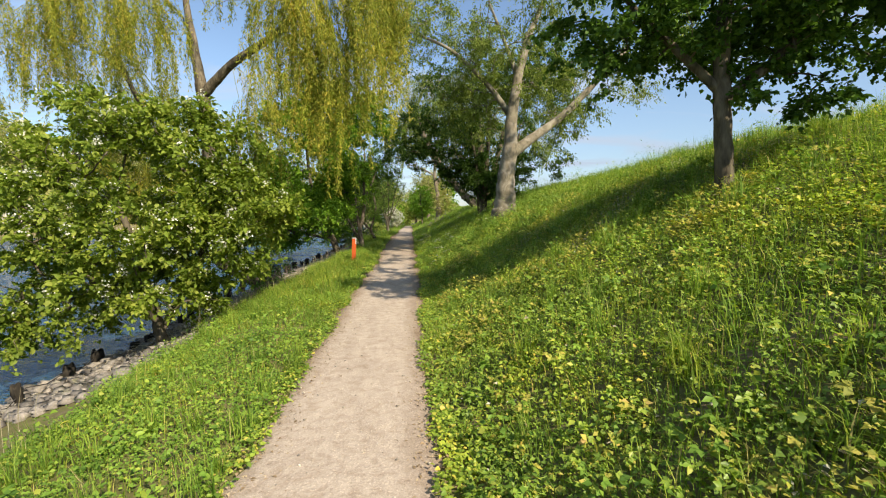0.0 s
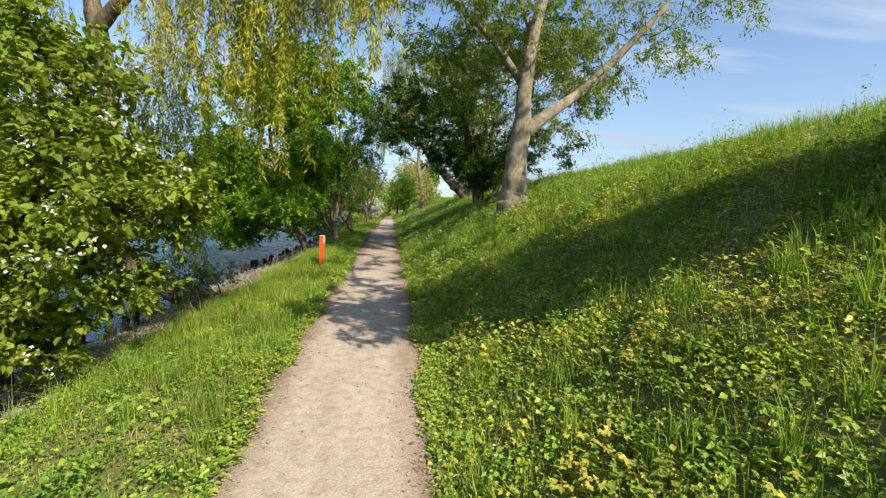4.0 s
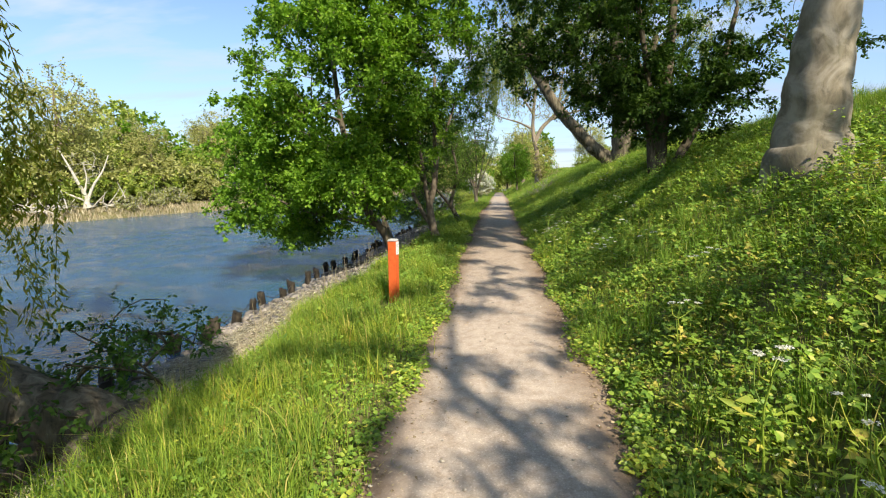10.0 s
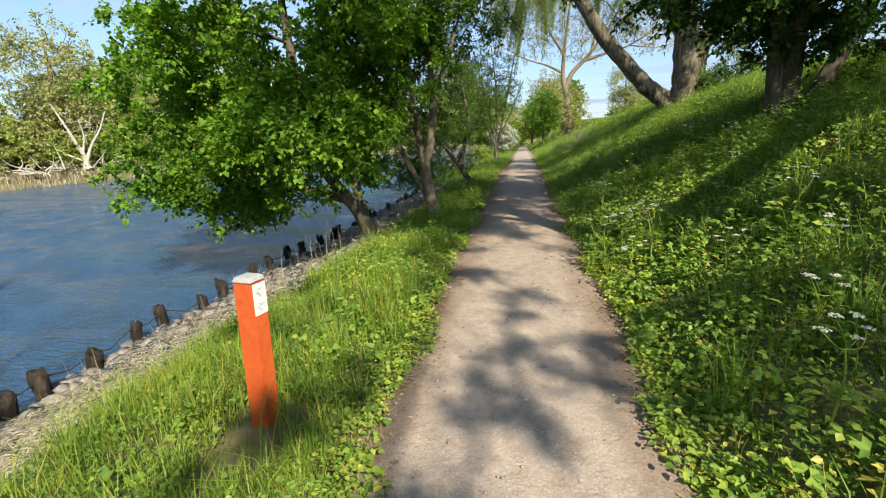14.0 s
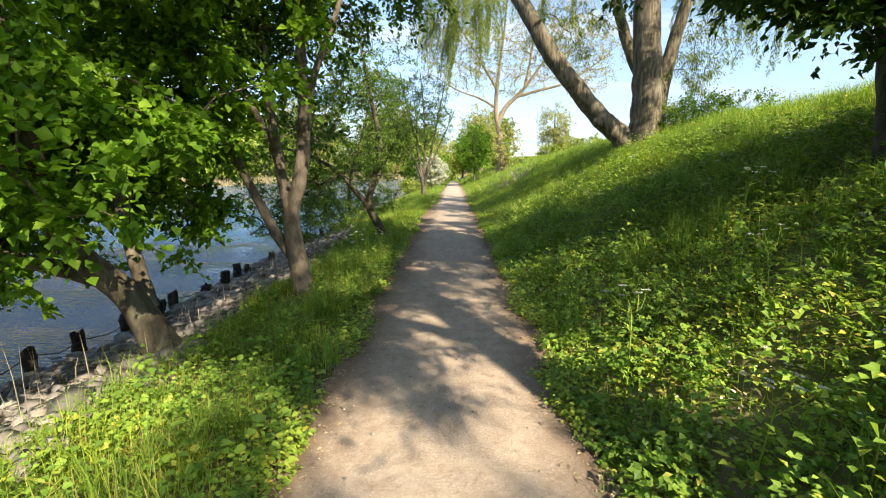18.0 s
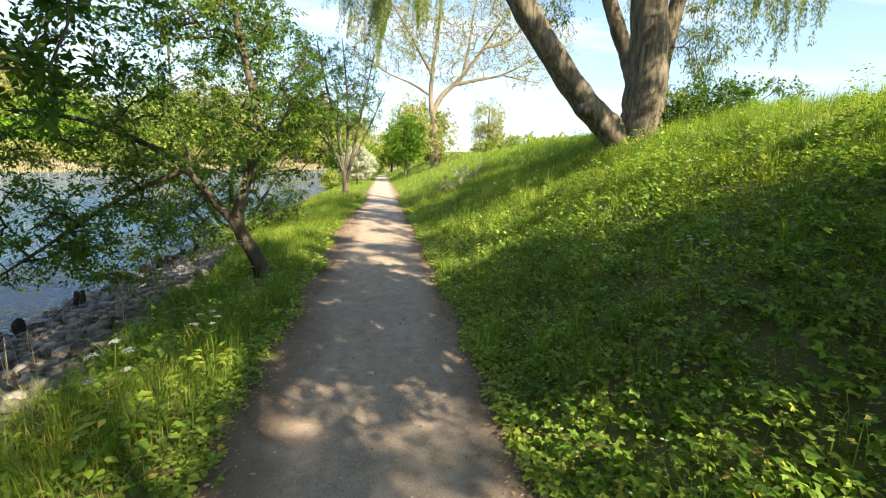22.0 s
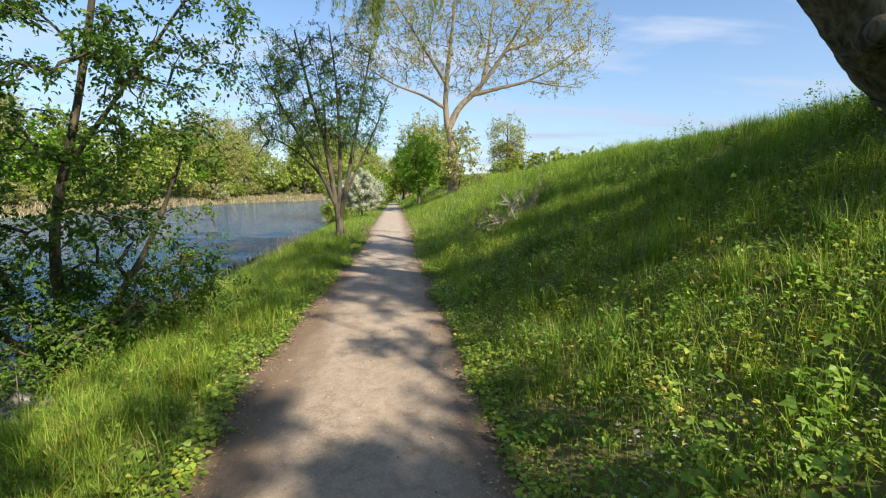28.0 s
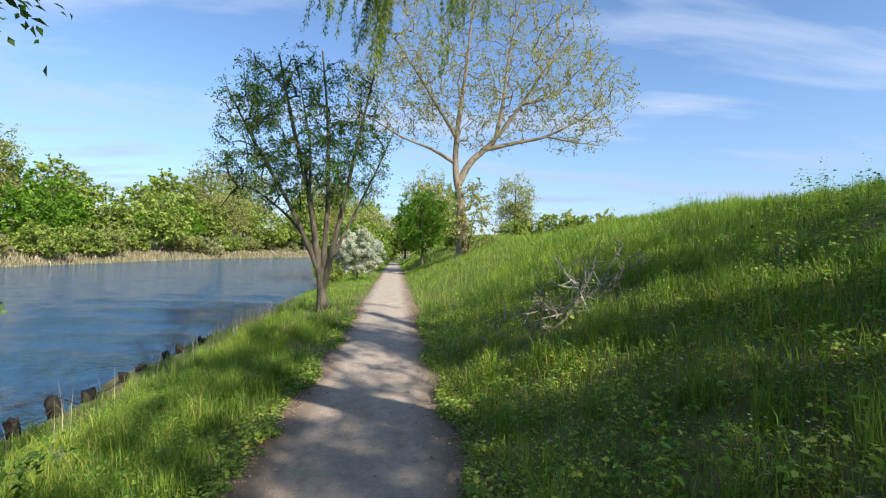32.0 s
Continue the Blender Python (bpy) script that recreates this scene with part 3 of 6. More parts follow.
# ---- trees ----
def tree(name, base, label, category, stems, blobs, leaf, bark, leafy, seed, per=60, size=0.08, slim=0.6, spread=0.3,
         tip=0.006, shaped=leaves, strands=(), blossom=0, sides=8, group="", hang=0.0, flat=0.75, clump=0.0):
    """A tree: stems are (points, first radius, last radius); blobs are (centre, radii, twigs) that the twigs grow into;
    strands are (centre, radii, count, shortest, longest) of hanging shoots."""
    rng = np.random.default_rng(seed)
    base = np.asarray(base, float)
    root = thing(name, base, label, category, group)
    nodes, parent, owner = [], [], []
    for n, (pts, r0, r1) in enumerate(stems):
        line = smooth_line(pts, 5 * len(pts)) - base
        f = np.linspace(0, 1, len(line))
        radii = r0 + (r1 - r0) * f**0.8
        if n == 0:
            radii *= 1 + 0.55 * np.exp(-f * 14)
        line[1:-1] += rng.normal(0, 0.035, (len(line) - 2, 3)) * radii[1:-1, None]
        line = np.concatenate([line, [line[-1] + unit(line[-1] - line[-2]) * r1 * 0.5]])
        radii = np.concatenate([radii, [r1 * 0.15]])
        if r0 > 0.25:
            line, radii = smooth_line(line, 3 * len(line)), np.interp(np.linspace(0, 1, 3 * len(line)), np.linspace(0, 1, len(line)), radii)
            V, Q = gnarled(line, radii, 22, rng, 0.16 if n == 0 else 0.0)
        else:
            V, Q = tubes([(line, radii)], sides + 4, 0.03, rng)
        part("trunk" if n == 0 else "limb", mesh_of("limb", V, Q, True), bark, root)
        nodes += list(line[len(line) // 4 if n == 0 else 2:-1])
    trunk_count = len(nodes)
    parent = [-1] * trunk_count
    targets = []
    for centre, radii, count in blobs:
        d = unit(rng.normal(size=(count, 3))) * (rng.uniform(0.12, 1, (count, 1)) ** 0.45)
        if clump:
            core = d[:max(3, count // 6)] * np.asarray(radii)
            held = (core[rng.integers(len(core), size=count)] + rng.normal(0, clump, (count, 3)) * [1, 1, 0.8]) / np.asarray(radii)
            d = np.where(rng.uniform(size=(count, 1)) < 0.6, held, d)
        targets.append(np.asarray(centre) - base + d * radii)
    targets = np.concatenate(targets) if targets else np.zeros((0, 3))
    if len(targets):
        stem_pts = np.array(nodes)
        gap = np.array([np.min(np.linalg.norm(stem_pts - t, axis=1)) for t in targets])
        targets = targets[np.argsort(gap)]
    P = np.zeros((trunk_count + 3 * len(targets), 3))
    P[:trunk_count] = nodes
    n_now, twigs = trunk_count, []
    for t in targets:
        off = t - P[:n_now]
        far = np.linalg.norm(off, axis=1) + 0.5 * np.maximum(0, -off[:, 2])
        k = int(np.argmin(far))
        a, gap = P[k], np.linalg.norm(t - P[k])
        sag = np.array([0, 0, 0.14 * gap])
        jitter = rng.normal(0, 0.05 * gap, (2, 3))
        m1, m2 = a + (t - a) * 0.33 + sag * 0.7 + jitter[0], a + (t - a) * 0.68 + sag * 0.8 + jitter[1]
        P[n_now], P[n_now + 1], P[n_now + 2] = m1, m2, t
        twigs.append((k, n_now))
        parent += [k, n_now, n_now + 1]
        n_now += 3
    load = np.ones(n_now)
    for i in range(n_now - 1, trunk_count - 1, -1):
        if parent[i] >= 0:
            load[parent[i]] += load[i]
    thick = tip * (load / 3) ** 0.42
    if twigs:
        lines = []
        for k, i in twigs:
            r = thick[[i, i, i + 1, i + 2]].copy()
            r[3] = tip * 0.6
            lines.append((P[[k, i, i + 1, i + 2]], r))
        V, Q = tubes(lines, 5)
        tagged(part("branchwork", mesh_of("branchwork", V, Q, True), bark, root), kind="stuff")
    LP, LD, LN = [], [], []
    for k, i in twigs:
        n = max(4, int(per * rng.uniform(0.6, 1.4)))
        m = max(3, n // 9)
        ahead = unit(P[i + 2] - P[i + 1])
        foot = P[i + 1] + (P[i + 2] - P[i + 1]) * rng.uniform(0.0, 1.0, (m, 1))
        way = unit(rng.normal(0, 1, (m, 3)) * [1, 1, flat] + 0.7 * ahead + [0, 0, -0.6 * hang])
        reach = spread * rng.uniform(0.5, 1.9, (m, 1))
        s = rng.integers(m, size=n)
        f = rng.uniform(0.05, 1.0, (n, 1))
        LP.append(foot[s] + way[s] * reach[s] * f - [0, 0, 0.22 * spread] * f**2 + rng.normal(0, 0.09 * spread + 0.01, (n, 3)))
        LD.append(way[s] + rng.normal(0, 0.65, (n, 3)) + [0, 0, -0.15 - hang])
        LN.append(rng.normal(0, 0.5, (n, 3)) + [0, 0, 1.0])
    if LP and per:
        LP, LD, LN = map(np.concatenate, (LP, LD, LN))
        L = size * rng.uniform(0.55, 1.3, len(LP))
        V, T = shaped(LP, LD, LN, L, L * slim)
        tagged(part("crown", mesh_of("crown", V, T), leafy, root), kind="stuff")
        if blossom:
            pick = rng.choice(len(LP), blossom)
            B = LP[pick]
            K = 16
            C = np.repeat(B, K, 0) + rng.normal(0, 0.042, (blossom * K, 3)) + [0, 0, 0.03]
            V, T = leaves(C, rng.normal(size=C.shape), rng.normal(0, 0.5, C.shape) + [0, 0, 1], np.full(len(C), 0.042), np.full(len(C), 0.036))
            part("blossom", mesh_of("blossom", V, T), BLOSSOM, root, "clusters of small white flowers")
    if strands:
        lines, SP, SD, SN = [], [], [], []
        anchor = P[:n_now]
        for centre, radii, count, short, long in strands:
            for n in range(count):
                if n % 8 == 0:   # a new sheaf of shoots that hang from one twig
                    heart = np.asarray(centre) - base + unit(rng.normal(size=3)) * rng.uniform(0, 1) ** 0.4 * np.asarray(radii)
                    reach, lean, arch = rng.uniform(short, long), rng.normal(0, 0.09, 2), rng.normal(0, 0.3, 2)
                top = heart + rng.normal(0, 1, 3) * [0.13, 0.13, 0.2]
                k = int(np.argmin(np.linalg.norm(anchor - top, axis=1)))
                length = np.clip(reach * rng.uniform(0.45, 1.12), 0.5 * short, long)
                sway = lean + rng.normal(0, 0.05, 2)
                s = np.linspace(0, 1, 7)[:, None]
                a = anchor[k]
                bow = top + np.array([0, 0, 0.25])
                out = (arch + rng.normal(0, 0.1, 2))[None] * np.sqrt(np.minimum(1, s * 2.5))
                hangs = top + np.concatenate([sway[None] * s**1.5 * length + out + 0.014 * rng.normal(size=(7, 2)), -s * length], 1)
                line = np.concatenate([[a, (a + bow) / 2 + [0, 0, 0.25]], hangs])
                lines.append((line, np.linspace(0.007, 0.0022, len(line))))
                many = int(length * per)
                f = rng.uniform(0, 5.999, many)
                i, w = f.astype(int), (f % 1)[:, None]
                SP.append(hangs[i] * (1 - w) + hangs[i + 1] * w + rng.normal(0, 0.032, (many, 3)))
                SD.append(np.concatenate([rng.normal(0, 0.7, (many, 2)), np.full((many, 1), -1.0)], 1))
                SN.append(rng.normal(size=(many, 3)))
        V, Q = tubes(lines, 3)
        tagged(part("hanging_growth", mesh_of("shoots", V, Q), leafy, root), kind="stuff")
        SP, SD, SN = map(np.concatenate, (SP, SD, SN))
        L = size * rng.uniform(0.6, 1.3, len(SP))
        V, T = leaves(SP, SD, SN, L, L * slim)
        tagged(part("hanging_foliage", mesh_of("hanging_foliage", V, T), leafy, root), kind="stuff")
    return root


# weeping willow on the river bank
limbs = [([(-3.55, 13.5, -0.75), (-3.95, 13.4, -0.3), (-4.5, 13.3, 0.0), (-5.15, 13.25, 0.4), (-5.5, 13.2, 1.0), (-5.6, 13.2, 1.8), (-5.5, 13.15, 2.7), (-5.4, 13.1, 3.9), (-5.5, 13.0, 5.3)], 0.3, 0.16),
      ([(-5.5, 13.0, 5.2), (-5.7, 13.1, 6.4), (-5.9, 13.2, 7.6), (-5.9, 13.4, 9.2)], 0.15, 0.05),
      ([(-5.45, 13.0, 5.0), (-4.5, 12.6, 5.7), (-3.0, 11.6, 6.2), (-1.6, 10.2, 6.9), (-0.3, 9.3, 7.2)], 0.14, 0.04),
      ([(-5.6, 13.2, 1.7), (-6.2, 13.3, 2.0), (-6.9, 13.3, 2.15), (-8.0, 13.3, 2.6), (-9.0, 13.2, 3.4)], 0.15, 0.05),
      ([(-5.5, 13.2, 2.5), (-5.9, 13.2, 2.85), (-6.3, 13.2, 3.3), (-7.0, 13.1, 4.4), (-7.6, 13.0, 5.8)], 0.14, 0.05),
      ([(-5.5, 13.2, 1.2), (-6.0, 13.0, 1.2), (-6.8, 12.8, 1.5)], 0.07, 0.03)]
roots = [([(-3.9, 13.4, -0.35), (-3.6, 13.0, -0.45), (-3.45, 12.6, -0.75)], 0.2, 0.08),
      ([(-4.1, 13.4, -0.3), (-4.2, 12.9, -0.5), (-4.4, 12.5, -0.95)], 0.17, 0.06),
      ([(-4.0, 13.4, -0.35), (-3.7, 13.9, -0.4), (-3.5, 14.4, -0.7)], 0.17, 0.06)]
tree("weeping_willow", (-3.75, 13.4, -0.65), "old weeping willow leaning from the stony bank, with yellow-green hanging shoots", "tree",
     limbs + roots,
     [((-2.4, 10.4, 7.6), (2.6, 1.8, 1.1), 40), ((-6.0, 12.6, 8.0), (2.2, 2.4, 1.8), 26), ((-5.4, 12.9, 2.6), (1.2, 0.8, 1.8), 34), ((-6.6, 12.9, 2.2), (1.3, 0.8, 1.3), 26)],
     0, OLDWILLOW, WILLOW, 11, per=96, size=0.078, slim=0.23, spread=0.34,
     strands=[((-1.9, 9.3, 5.7), (0.9, 0.5, 0.9), 150, 1.5, 3.2), ((-0.5, 9.2, 6.0), (0.65, 0.5, 0.9), 125, 1.4, 3.0), ((-3.0, 9.6, 6.4), (0.6, 0.5, 0.5), 16, 0.8, 1.6),
              ((-3.8, 12.4, 4.3), (0.5, 0.5, 1.0), 40, 1.4, 3.4), ((-8.3, 14.0, 5.2), (1.7, 1.4, 1.5), 110, 1.2, 3.4), ((-4.3, 12.5, 2.6), (0.5, 0.4, 0.9), 34, 1.0, 2.6),
              ((-7.2, 12.9, 2.9), (1.5, 0.8, 0.9), 80, 0.8, 2.6), ((-6.8, 11.2, 6.8), (1.3, 1.0, 0.8), 110, 1.5, 3.0), ((-6.2, 12.4, 3.4), (0.9, 0.5, 1.0), 32, 1.0, 2.6), ((-8.4, 10.6, 6.4), (1.6, 1.2, 1.0), 120, 1.4, 3.0), ((-5.6, 10.2, 6.4), (0.8, 0.8, 0.6), 40, 1.2, 2.4)])

tree("bramble_bush", (-4.1, 14.6, -0.7), "low tangled bramble growth round the foot of the willow", "bush",
     [([(-4.1, 14.6, -0.8), (-4.2, 14.4, -0.2), (-4.5, 14.0, 0.3)], 0.02, 0.008), ([(-4.0, 14.6, -0.7), (-3.8, 14.0, -0.1), (-3.9, 13.3, 0.3)], 0.018, 0.008)],
     [((-4.2, 14.2, 0.0), (0.8, 1.0, 0.55), 26), ((-4.9, 15.3, -0.2), (0.7, 0.9, 0.6), 18), ((-3.9, 13.0, -0.2), (0.5, 0.7, 0.4), 14)],
     0, BARK, DARKLEAF, 27, per=48, size=0.07, slim=0.6, spread=0.2)

# hawthorn in flower at the water
tree("hawthorn", (-4.5, 8.7, -0.8), "flowering hawthorn bush leaning over the water's edge", "bush",
     [([(-4.5, 8.7, -0.85), (-4.6, 8.6, 0.0), (-4.8, 8.6, 0.8), (-5.0, 8.5, 1.7)], 0.1, 0.05),
      ([(-4.5, 8.7, -0.4), (-4.0, 8.9, 0.6), (-3.7, 9.0, 1.6), (-3.6, 9.1, 2.5)], 0.07, 0.03),
      ([(-4.55, 8.7, -0.3), (-5.3, 8.2, 0.5), (-6.0, 8.0, 1.4)], 0.07, 0.03)],
     [((-4.7, 8.3, 1.9), (2.2, 1.5, 2.1), 260), ((-6.4, 8.0, 1.0), (1.7, 1.5, 1.8), 140), ((-3.7, 8.8, 1.0), (1.0, 0.8, 1.2), 90), ((-3.0, 8.8, 1.8), (0.9, 1.0, 1.0), 56), ((-4.2, 8.6, 3.3), (1.0, 1.0, 0.7), 36)],
     0, BARK, THORN, 12, per=84, size=0.086, slim=0.7, shaped=round_leaves, spread=0.22, flat=0.6, blossom=520, clump=0.26)

# dark maple on the slope
tree("maple_tree", (4.38, 5.8, 1.85), "dark-barked maple with spreading leafy crown, growing on the grassy slope", "tree",
     [([(4.4, 5.8, 1.8), (4.36, 5.8, 2.5), (4.3, 5.8, 3.2), (4.3, 5.85, 4.0)], 0.118, 0.1),
      ([(4.3, 5.8, 3.2), (4.9, 5.7, 3.7), (5.5, 5.6, 4.4), (6.2, 5.5, 5.4)], 0.08, 0.03),
      ([(4.3, 5.8, 3.3), (3.8, 6.0, 3.9), (3.2, 6.1, 4.5), (2.6, 6.2, 5.4)], 0.07, 0.03),
      ([(4.3, 5.85, 3.9), (4.4, 5.9, 5.0), (4.5, 5.9, 6.5), (4.5, 6.0, 8.0)], 0.1, 0.05),
      # limb added out of view to carry the shading clumps
      ([(4.5, 6.0, 7.6), (5.2, 6.8, 9.0), (6.0, 8.0, 10.4)], 0.05, 0.025)],
     [((4.4, 5.6, 5.2), (2.2, 1.9, 1.5), 150), ((5.5, 4.6, 5.0), (1.5, 1.3, 1.0), 50), ((3.3, 6.1, 4.6), (1.1, 1.2, 0.9), 40), ((5.7, 5.6, 4.2), (1.1, 1.1, 0.7), 60), ((2.8, 5.9, 3.6), (0.5, 0.6, 0.4), 6), ((4.4, 6.2, 4.2), (1.6, 1.2, 0.6), 60),
      # the two clumps above 8 m are unseen, added to dapple the path ahead
      ((5.0, 5.6, 3.4), (0.7, 0.6, 0.35), 14), ((5.2, 7.4, 8.4), (3.0, 3.0, 1.8), 62), ((6.9, 9.6, 10.4), (2.6, 2.6, 1.6), 50)],
     0, BARK, DARKLEAF, 13, per=105, size=0.078, slim=0.85, spread=0.2, flat=0.4, clump=0.3)

# pale-barked tree
tree("pale_trunk_tree", (3.75, 16.7, 1.5), "big tree with smooth pale trunk and a long side limb", "tree",
     [([(3.78, 16.72, 1.3), (3.72, 16.7, 2.4), (3.78, 16.65, 3.4), (3.88, 16.6, 4.3), (3.95, 16.7, 5.4), (4.15, 16.8, 6.6), (4.6, 17.0, 8.4)], 0.4, 0.14),
      ([(3.98, 16.65, 4.0), (4.65, 16.8, 4.5), (5.9, 17.0, 5.4), (7.1, 17.0, 6.6), (8.4, 17.0, 8.0)], 0.22, 0.08),
      ([(4.0, 17.0, 5.3), (3.4, 16.9, 6.1), (2.6, 16.8, 6.9), (1.6, 16.5, 7.6), (0.4, 16.2, 8.0)], 0.13, 0.04),
      ([(4.25, 17.0, 6.7), (3.8, 17.2, 8.0), (3.2, 17.4, 9.6)], 0.11, 0.04),
      ([(4.6, 17.0, 8.3), (5.2, 17.0, 9.8), (5.6, 17.1, 11.5)], 0.12, 0.04)],
     [((3.8, 16.4, 9.3), (3.5, 3.4, 2.4), 150), ((7.6, 16.8, 7.2), (2.0, 2.0, 1.7), 44), ((9.6, 16.2, 8.4), (1.7, 1.6, 1.3), 34), ((0.4, 16.3, 8.4), (1.8, 2.0, 1.3), 100), ((4.8, 17.6, 7.0), (2.6, 2.0, 1.2), 64), ((6.6, 17.4, 6.4), (1.6, 1.6, 1.2), 26),
      ((3.0, 17.0, 7.2), (1.8, 1.5, 1.1), 60), ((6.0, 17.6, 4.9), (1.2, 1.2, 1.1), 34), ((2.0, 17.0, 6.0), (1.0, 1.0, 0.8), 44), ((3.0, 17.6, 5.4), (1.0, 0.8, 0.6), 26)],
     0, PALEBARK, GREYWILLOW, 14, per=104, size=0.1, slim=0.42, spread=0.36, hang=0.5, clump=0.5)

# dense dark tree
tree("dark_tree", (3.9, 23.0, 1.35), "dense dark-leaved many-stemmed tree on the shaded slope", "tree",
     [([(3.9, 23.0, 1.2), (3.9, 23.0, 2.2), (4.0, 23.0, 3.4), (4.1, 23.0, 5.0), (4.2, 23.0, 7.0)], 0.24, 0.08),
      ([(3.8, 23.0, 1.3), (3.65, 22.9, 2.6), (3.5, 22.8, 4.2), (3.1, 22.7, 6.4)], 0.15, 0.05),
      ([(4.1, 23.0, 1.5), (4.8, 23.1, 2.8), (5.4, 23.2, 4.2), (5.8, 23.3, 5.8)], 0.15, 0.05),
      ([(3.75, 23.1, 1.3), (3.9, 23.5, 2.8), (3.7, 23.9, 4.4), (3.2, 24.2, 6.0)], 0.12, 0.04)],
     [((2.2, 22.9, 5.3), (2.0, 1.5, 1.7), 200), ((6.9, 22.6, 4.8), (2.0, 1.4, 1.7), 52), ((1.2, 22.8, 6.4), (2.1, 1.7, 1.8), 56), ((2.9, 23.3, 3.7), (1.4, 0.8, 0.7), 76), ((4.9, 23.2, 4.5), (1.5, 0.9, 0.9), 48), ((2.0, 22.6, 7.9), (2.6, 1.8, 1.4), 44),
      # clumps centred above 9 m are added only to shade path and slope ahead
      ((3.8, 22.7, 8.4), (2.5, 1.8, 1.5), 46), ((4.6, 22.4, 6.2), (2.0, 1.5, 1.5), 34), ((7.9, 25.9, 9.4), (1.8, 1.3, 1.1), 84), ((7.3, 22.2, 9.2), (1.6, 1.2, 1.0), 34), ((3.6, 24.4, 4.1), (1.3, 0.8, 0.7), 45), ((4.0, 22.9, 3.2), (0.8, 0.6, 0.9), 70), ((5.3, 23.1, 3.4), (0.9, 0.6, 0.9), 50), ((7.4, 26.2, 9.6), (2.4, 2.4, 1.3), 90), ((3.4, 26.3, 9.5), (2.6, 1.8, 1.2), 52), ((7.6, 23.0, 6.8), (1.6, 1.4, 1.4), 14), ((0.4, 23.0, 4.9), (1.3, 1.2, 0.9), 34)],
     0, BARK, SHADELEAF, 15, per=94, size=0.1, slim=0.62, spread=0.25, flat=0.5, clump=0.36)

# great willow with leaning trunk
tree("old_willow", (5.55, 33.1, 2.0), "old willow with furrowed bark and a trunk leaning over the path", "tree",
     [([(5.6, 33.1, 1.75), (5.55, 33.1, 3.0), (5.45, 33.1, 4.6), (5.3, 33.1, 6.6), (5.15, 33.1, 8.4), (5.0, 33.2, 10)], 0.58, 0.22),
      ([(5.45, 33.1, 1.95), (4.85, 33.15, 2.5), (4.2, 33.2, 3.1), (3.3, 33.15, 4.05), (2.35, 33.15, 5.3), (1.55, 33.4, 6.7), (0.9, 33.9, 8.2)], 0.38, 0.2),
      ([(5.85, 33.3, 2.7), (6.15, 33.7, 3.7), (6.5, 34.0, 5.0), (6.9, 34.1, 6.6), (7.3, 34.1, 8.2)], 0.3, 0.14),
      ([(5.7, 33.4, 2.8), (5.95, 34.3, 3.8), (6.0, 34.9, 4.6), (5.65, 35.1, 5.5), (5.3, 35.4, 6.8), (5.1, 36.0, 8.4)], 0.29, 0.14),
      ([(1.2, 33.7, 7.6), (0.85, 35.6, 9.2), (0.3, 38.8, 10.2), (-0.2, 42.0, 10.4), (-0.4, 44.2, 10.2)], 0.15, 0.04),
      # limb added out of view to hold foliage that shades the path
      ([(5.15, 33.1, 8.2), (5.0, 31.8, 9.0), (4.8, 30.0, 9.4), (4.6, 28.4, 9.6)], 0.12, 0.04),
      ([(7.2, 34.1, 7.6), (8.4, 34.2, 8.2), (9.8, 34.4, 8.6)], 0.1, 0.03),
      ([(4.15, 33.1, 2.97), (4.02, 32.92, 2.94), (3.98, 32.82, 2.93)], 0.17, 0.13)],
     # clumps at y 29.6 and 29.8 are unseen, added to shade the ground
     [((3.6, 33.2, 10.2), (4.6, 4.2, 2.0), 200), ((5.4, 29.8, 9.3), (3.4, 2.6, 1.4), 80), ((9.6, 29.6, 9.0), (2.2, 2.2, 1.2), 64), ((-0.2, 42.6, 10.4), (2.6, 2.6, 0.9), 80), ((8.6, 34.2, 8.0), (2.6, 2.4, 1.5), 80), ((6.1, 32.9, 2.9), (0.8, 0.5, 0.8), 30), ((7.4, 33.6, 5.2), (1.0, 0.8, 1.4), 40), ((3.4, 34.6, 6.0), (1.4, 1.2, 1.2), 30)],
     0, OLDWILLOW, GREYWILLOW, 16, per=95, size=0.105, slim=0.22, spread=0.34, hang=0.8,
     strands=[((-0.3, 43.0, 9.6), (2.4, 1.4, 0.7), 170, 1.4, 3.6), ((1.4, 36.6, 9.6), (2.0, 2.2, 0.8), 80, 1.0, 2.8), ((9.2, 34.2, 7.6), (2.2, 2.0, 0.9), 90, 1.0, 2.6), ((4.8, 33.8, 8.4), (2.4, 1.2, 0.8), 80, 1.0, 3.4), ((1.0, 27.0, 8.8), (1.6, 1.6, 0.6), 40, 0.8, 1.8)])

tree("elder_shrub", (7.0, 32.8, 2.5), "dense leafy shrub at the foot of the old willow", "bush",
     [([(7.0, 32.8, 2.3), (7.0, 32.7, 2.9), (7.1, 32.7, 3.5)], 0.04, 0.015), ([(6.9, 32.8, 2.4), (6.5, 32.6, 2.8), (6.3, 32.5, 3.2)], 0.03, 0.012)],
     [((6.9, 32.7, 3.1), (1.0, 0.7, 0.7), 60), ((8.2, 32.7, 3.4), (1.0, 0.7, 0.5), 40), ((6.2, 32.5, 2.8), (0.5, 0.4, 0.5), 18)],
     0, BARK, DARKLEAF, 28, per=70, size=0.075, slim=0.6, spread=0.2)

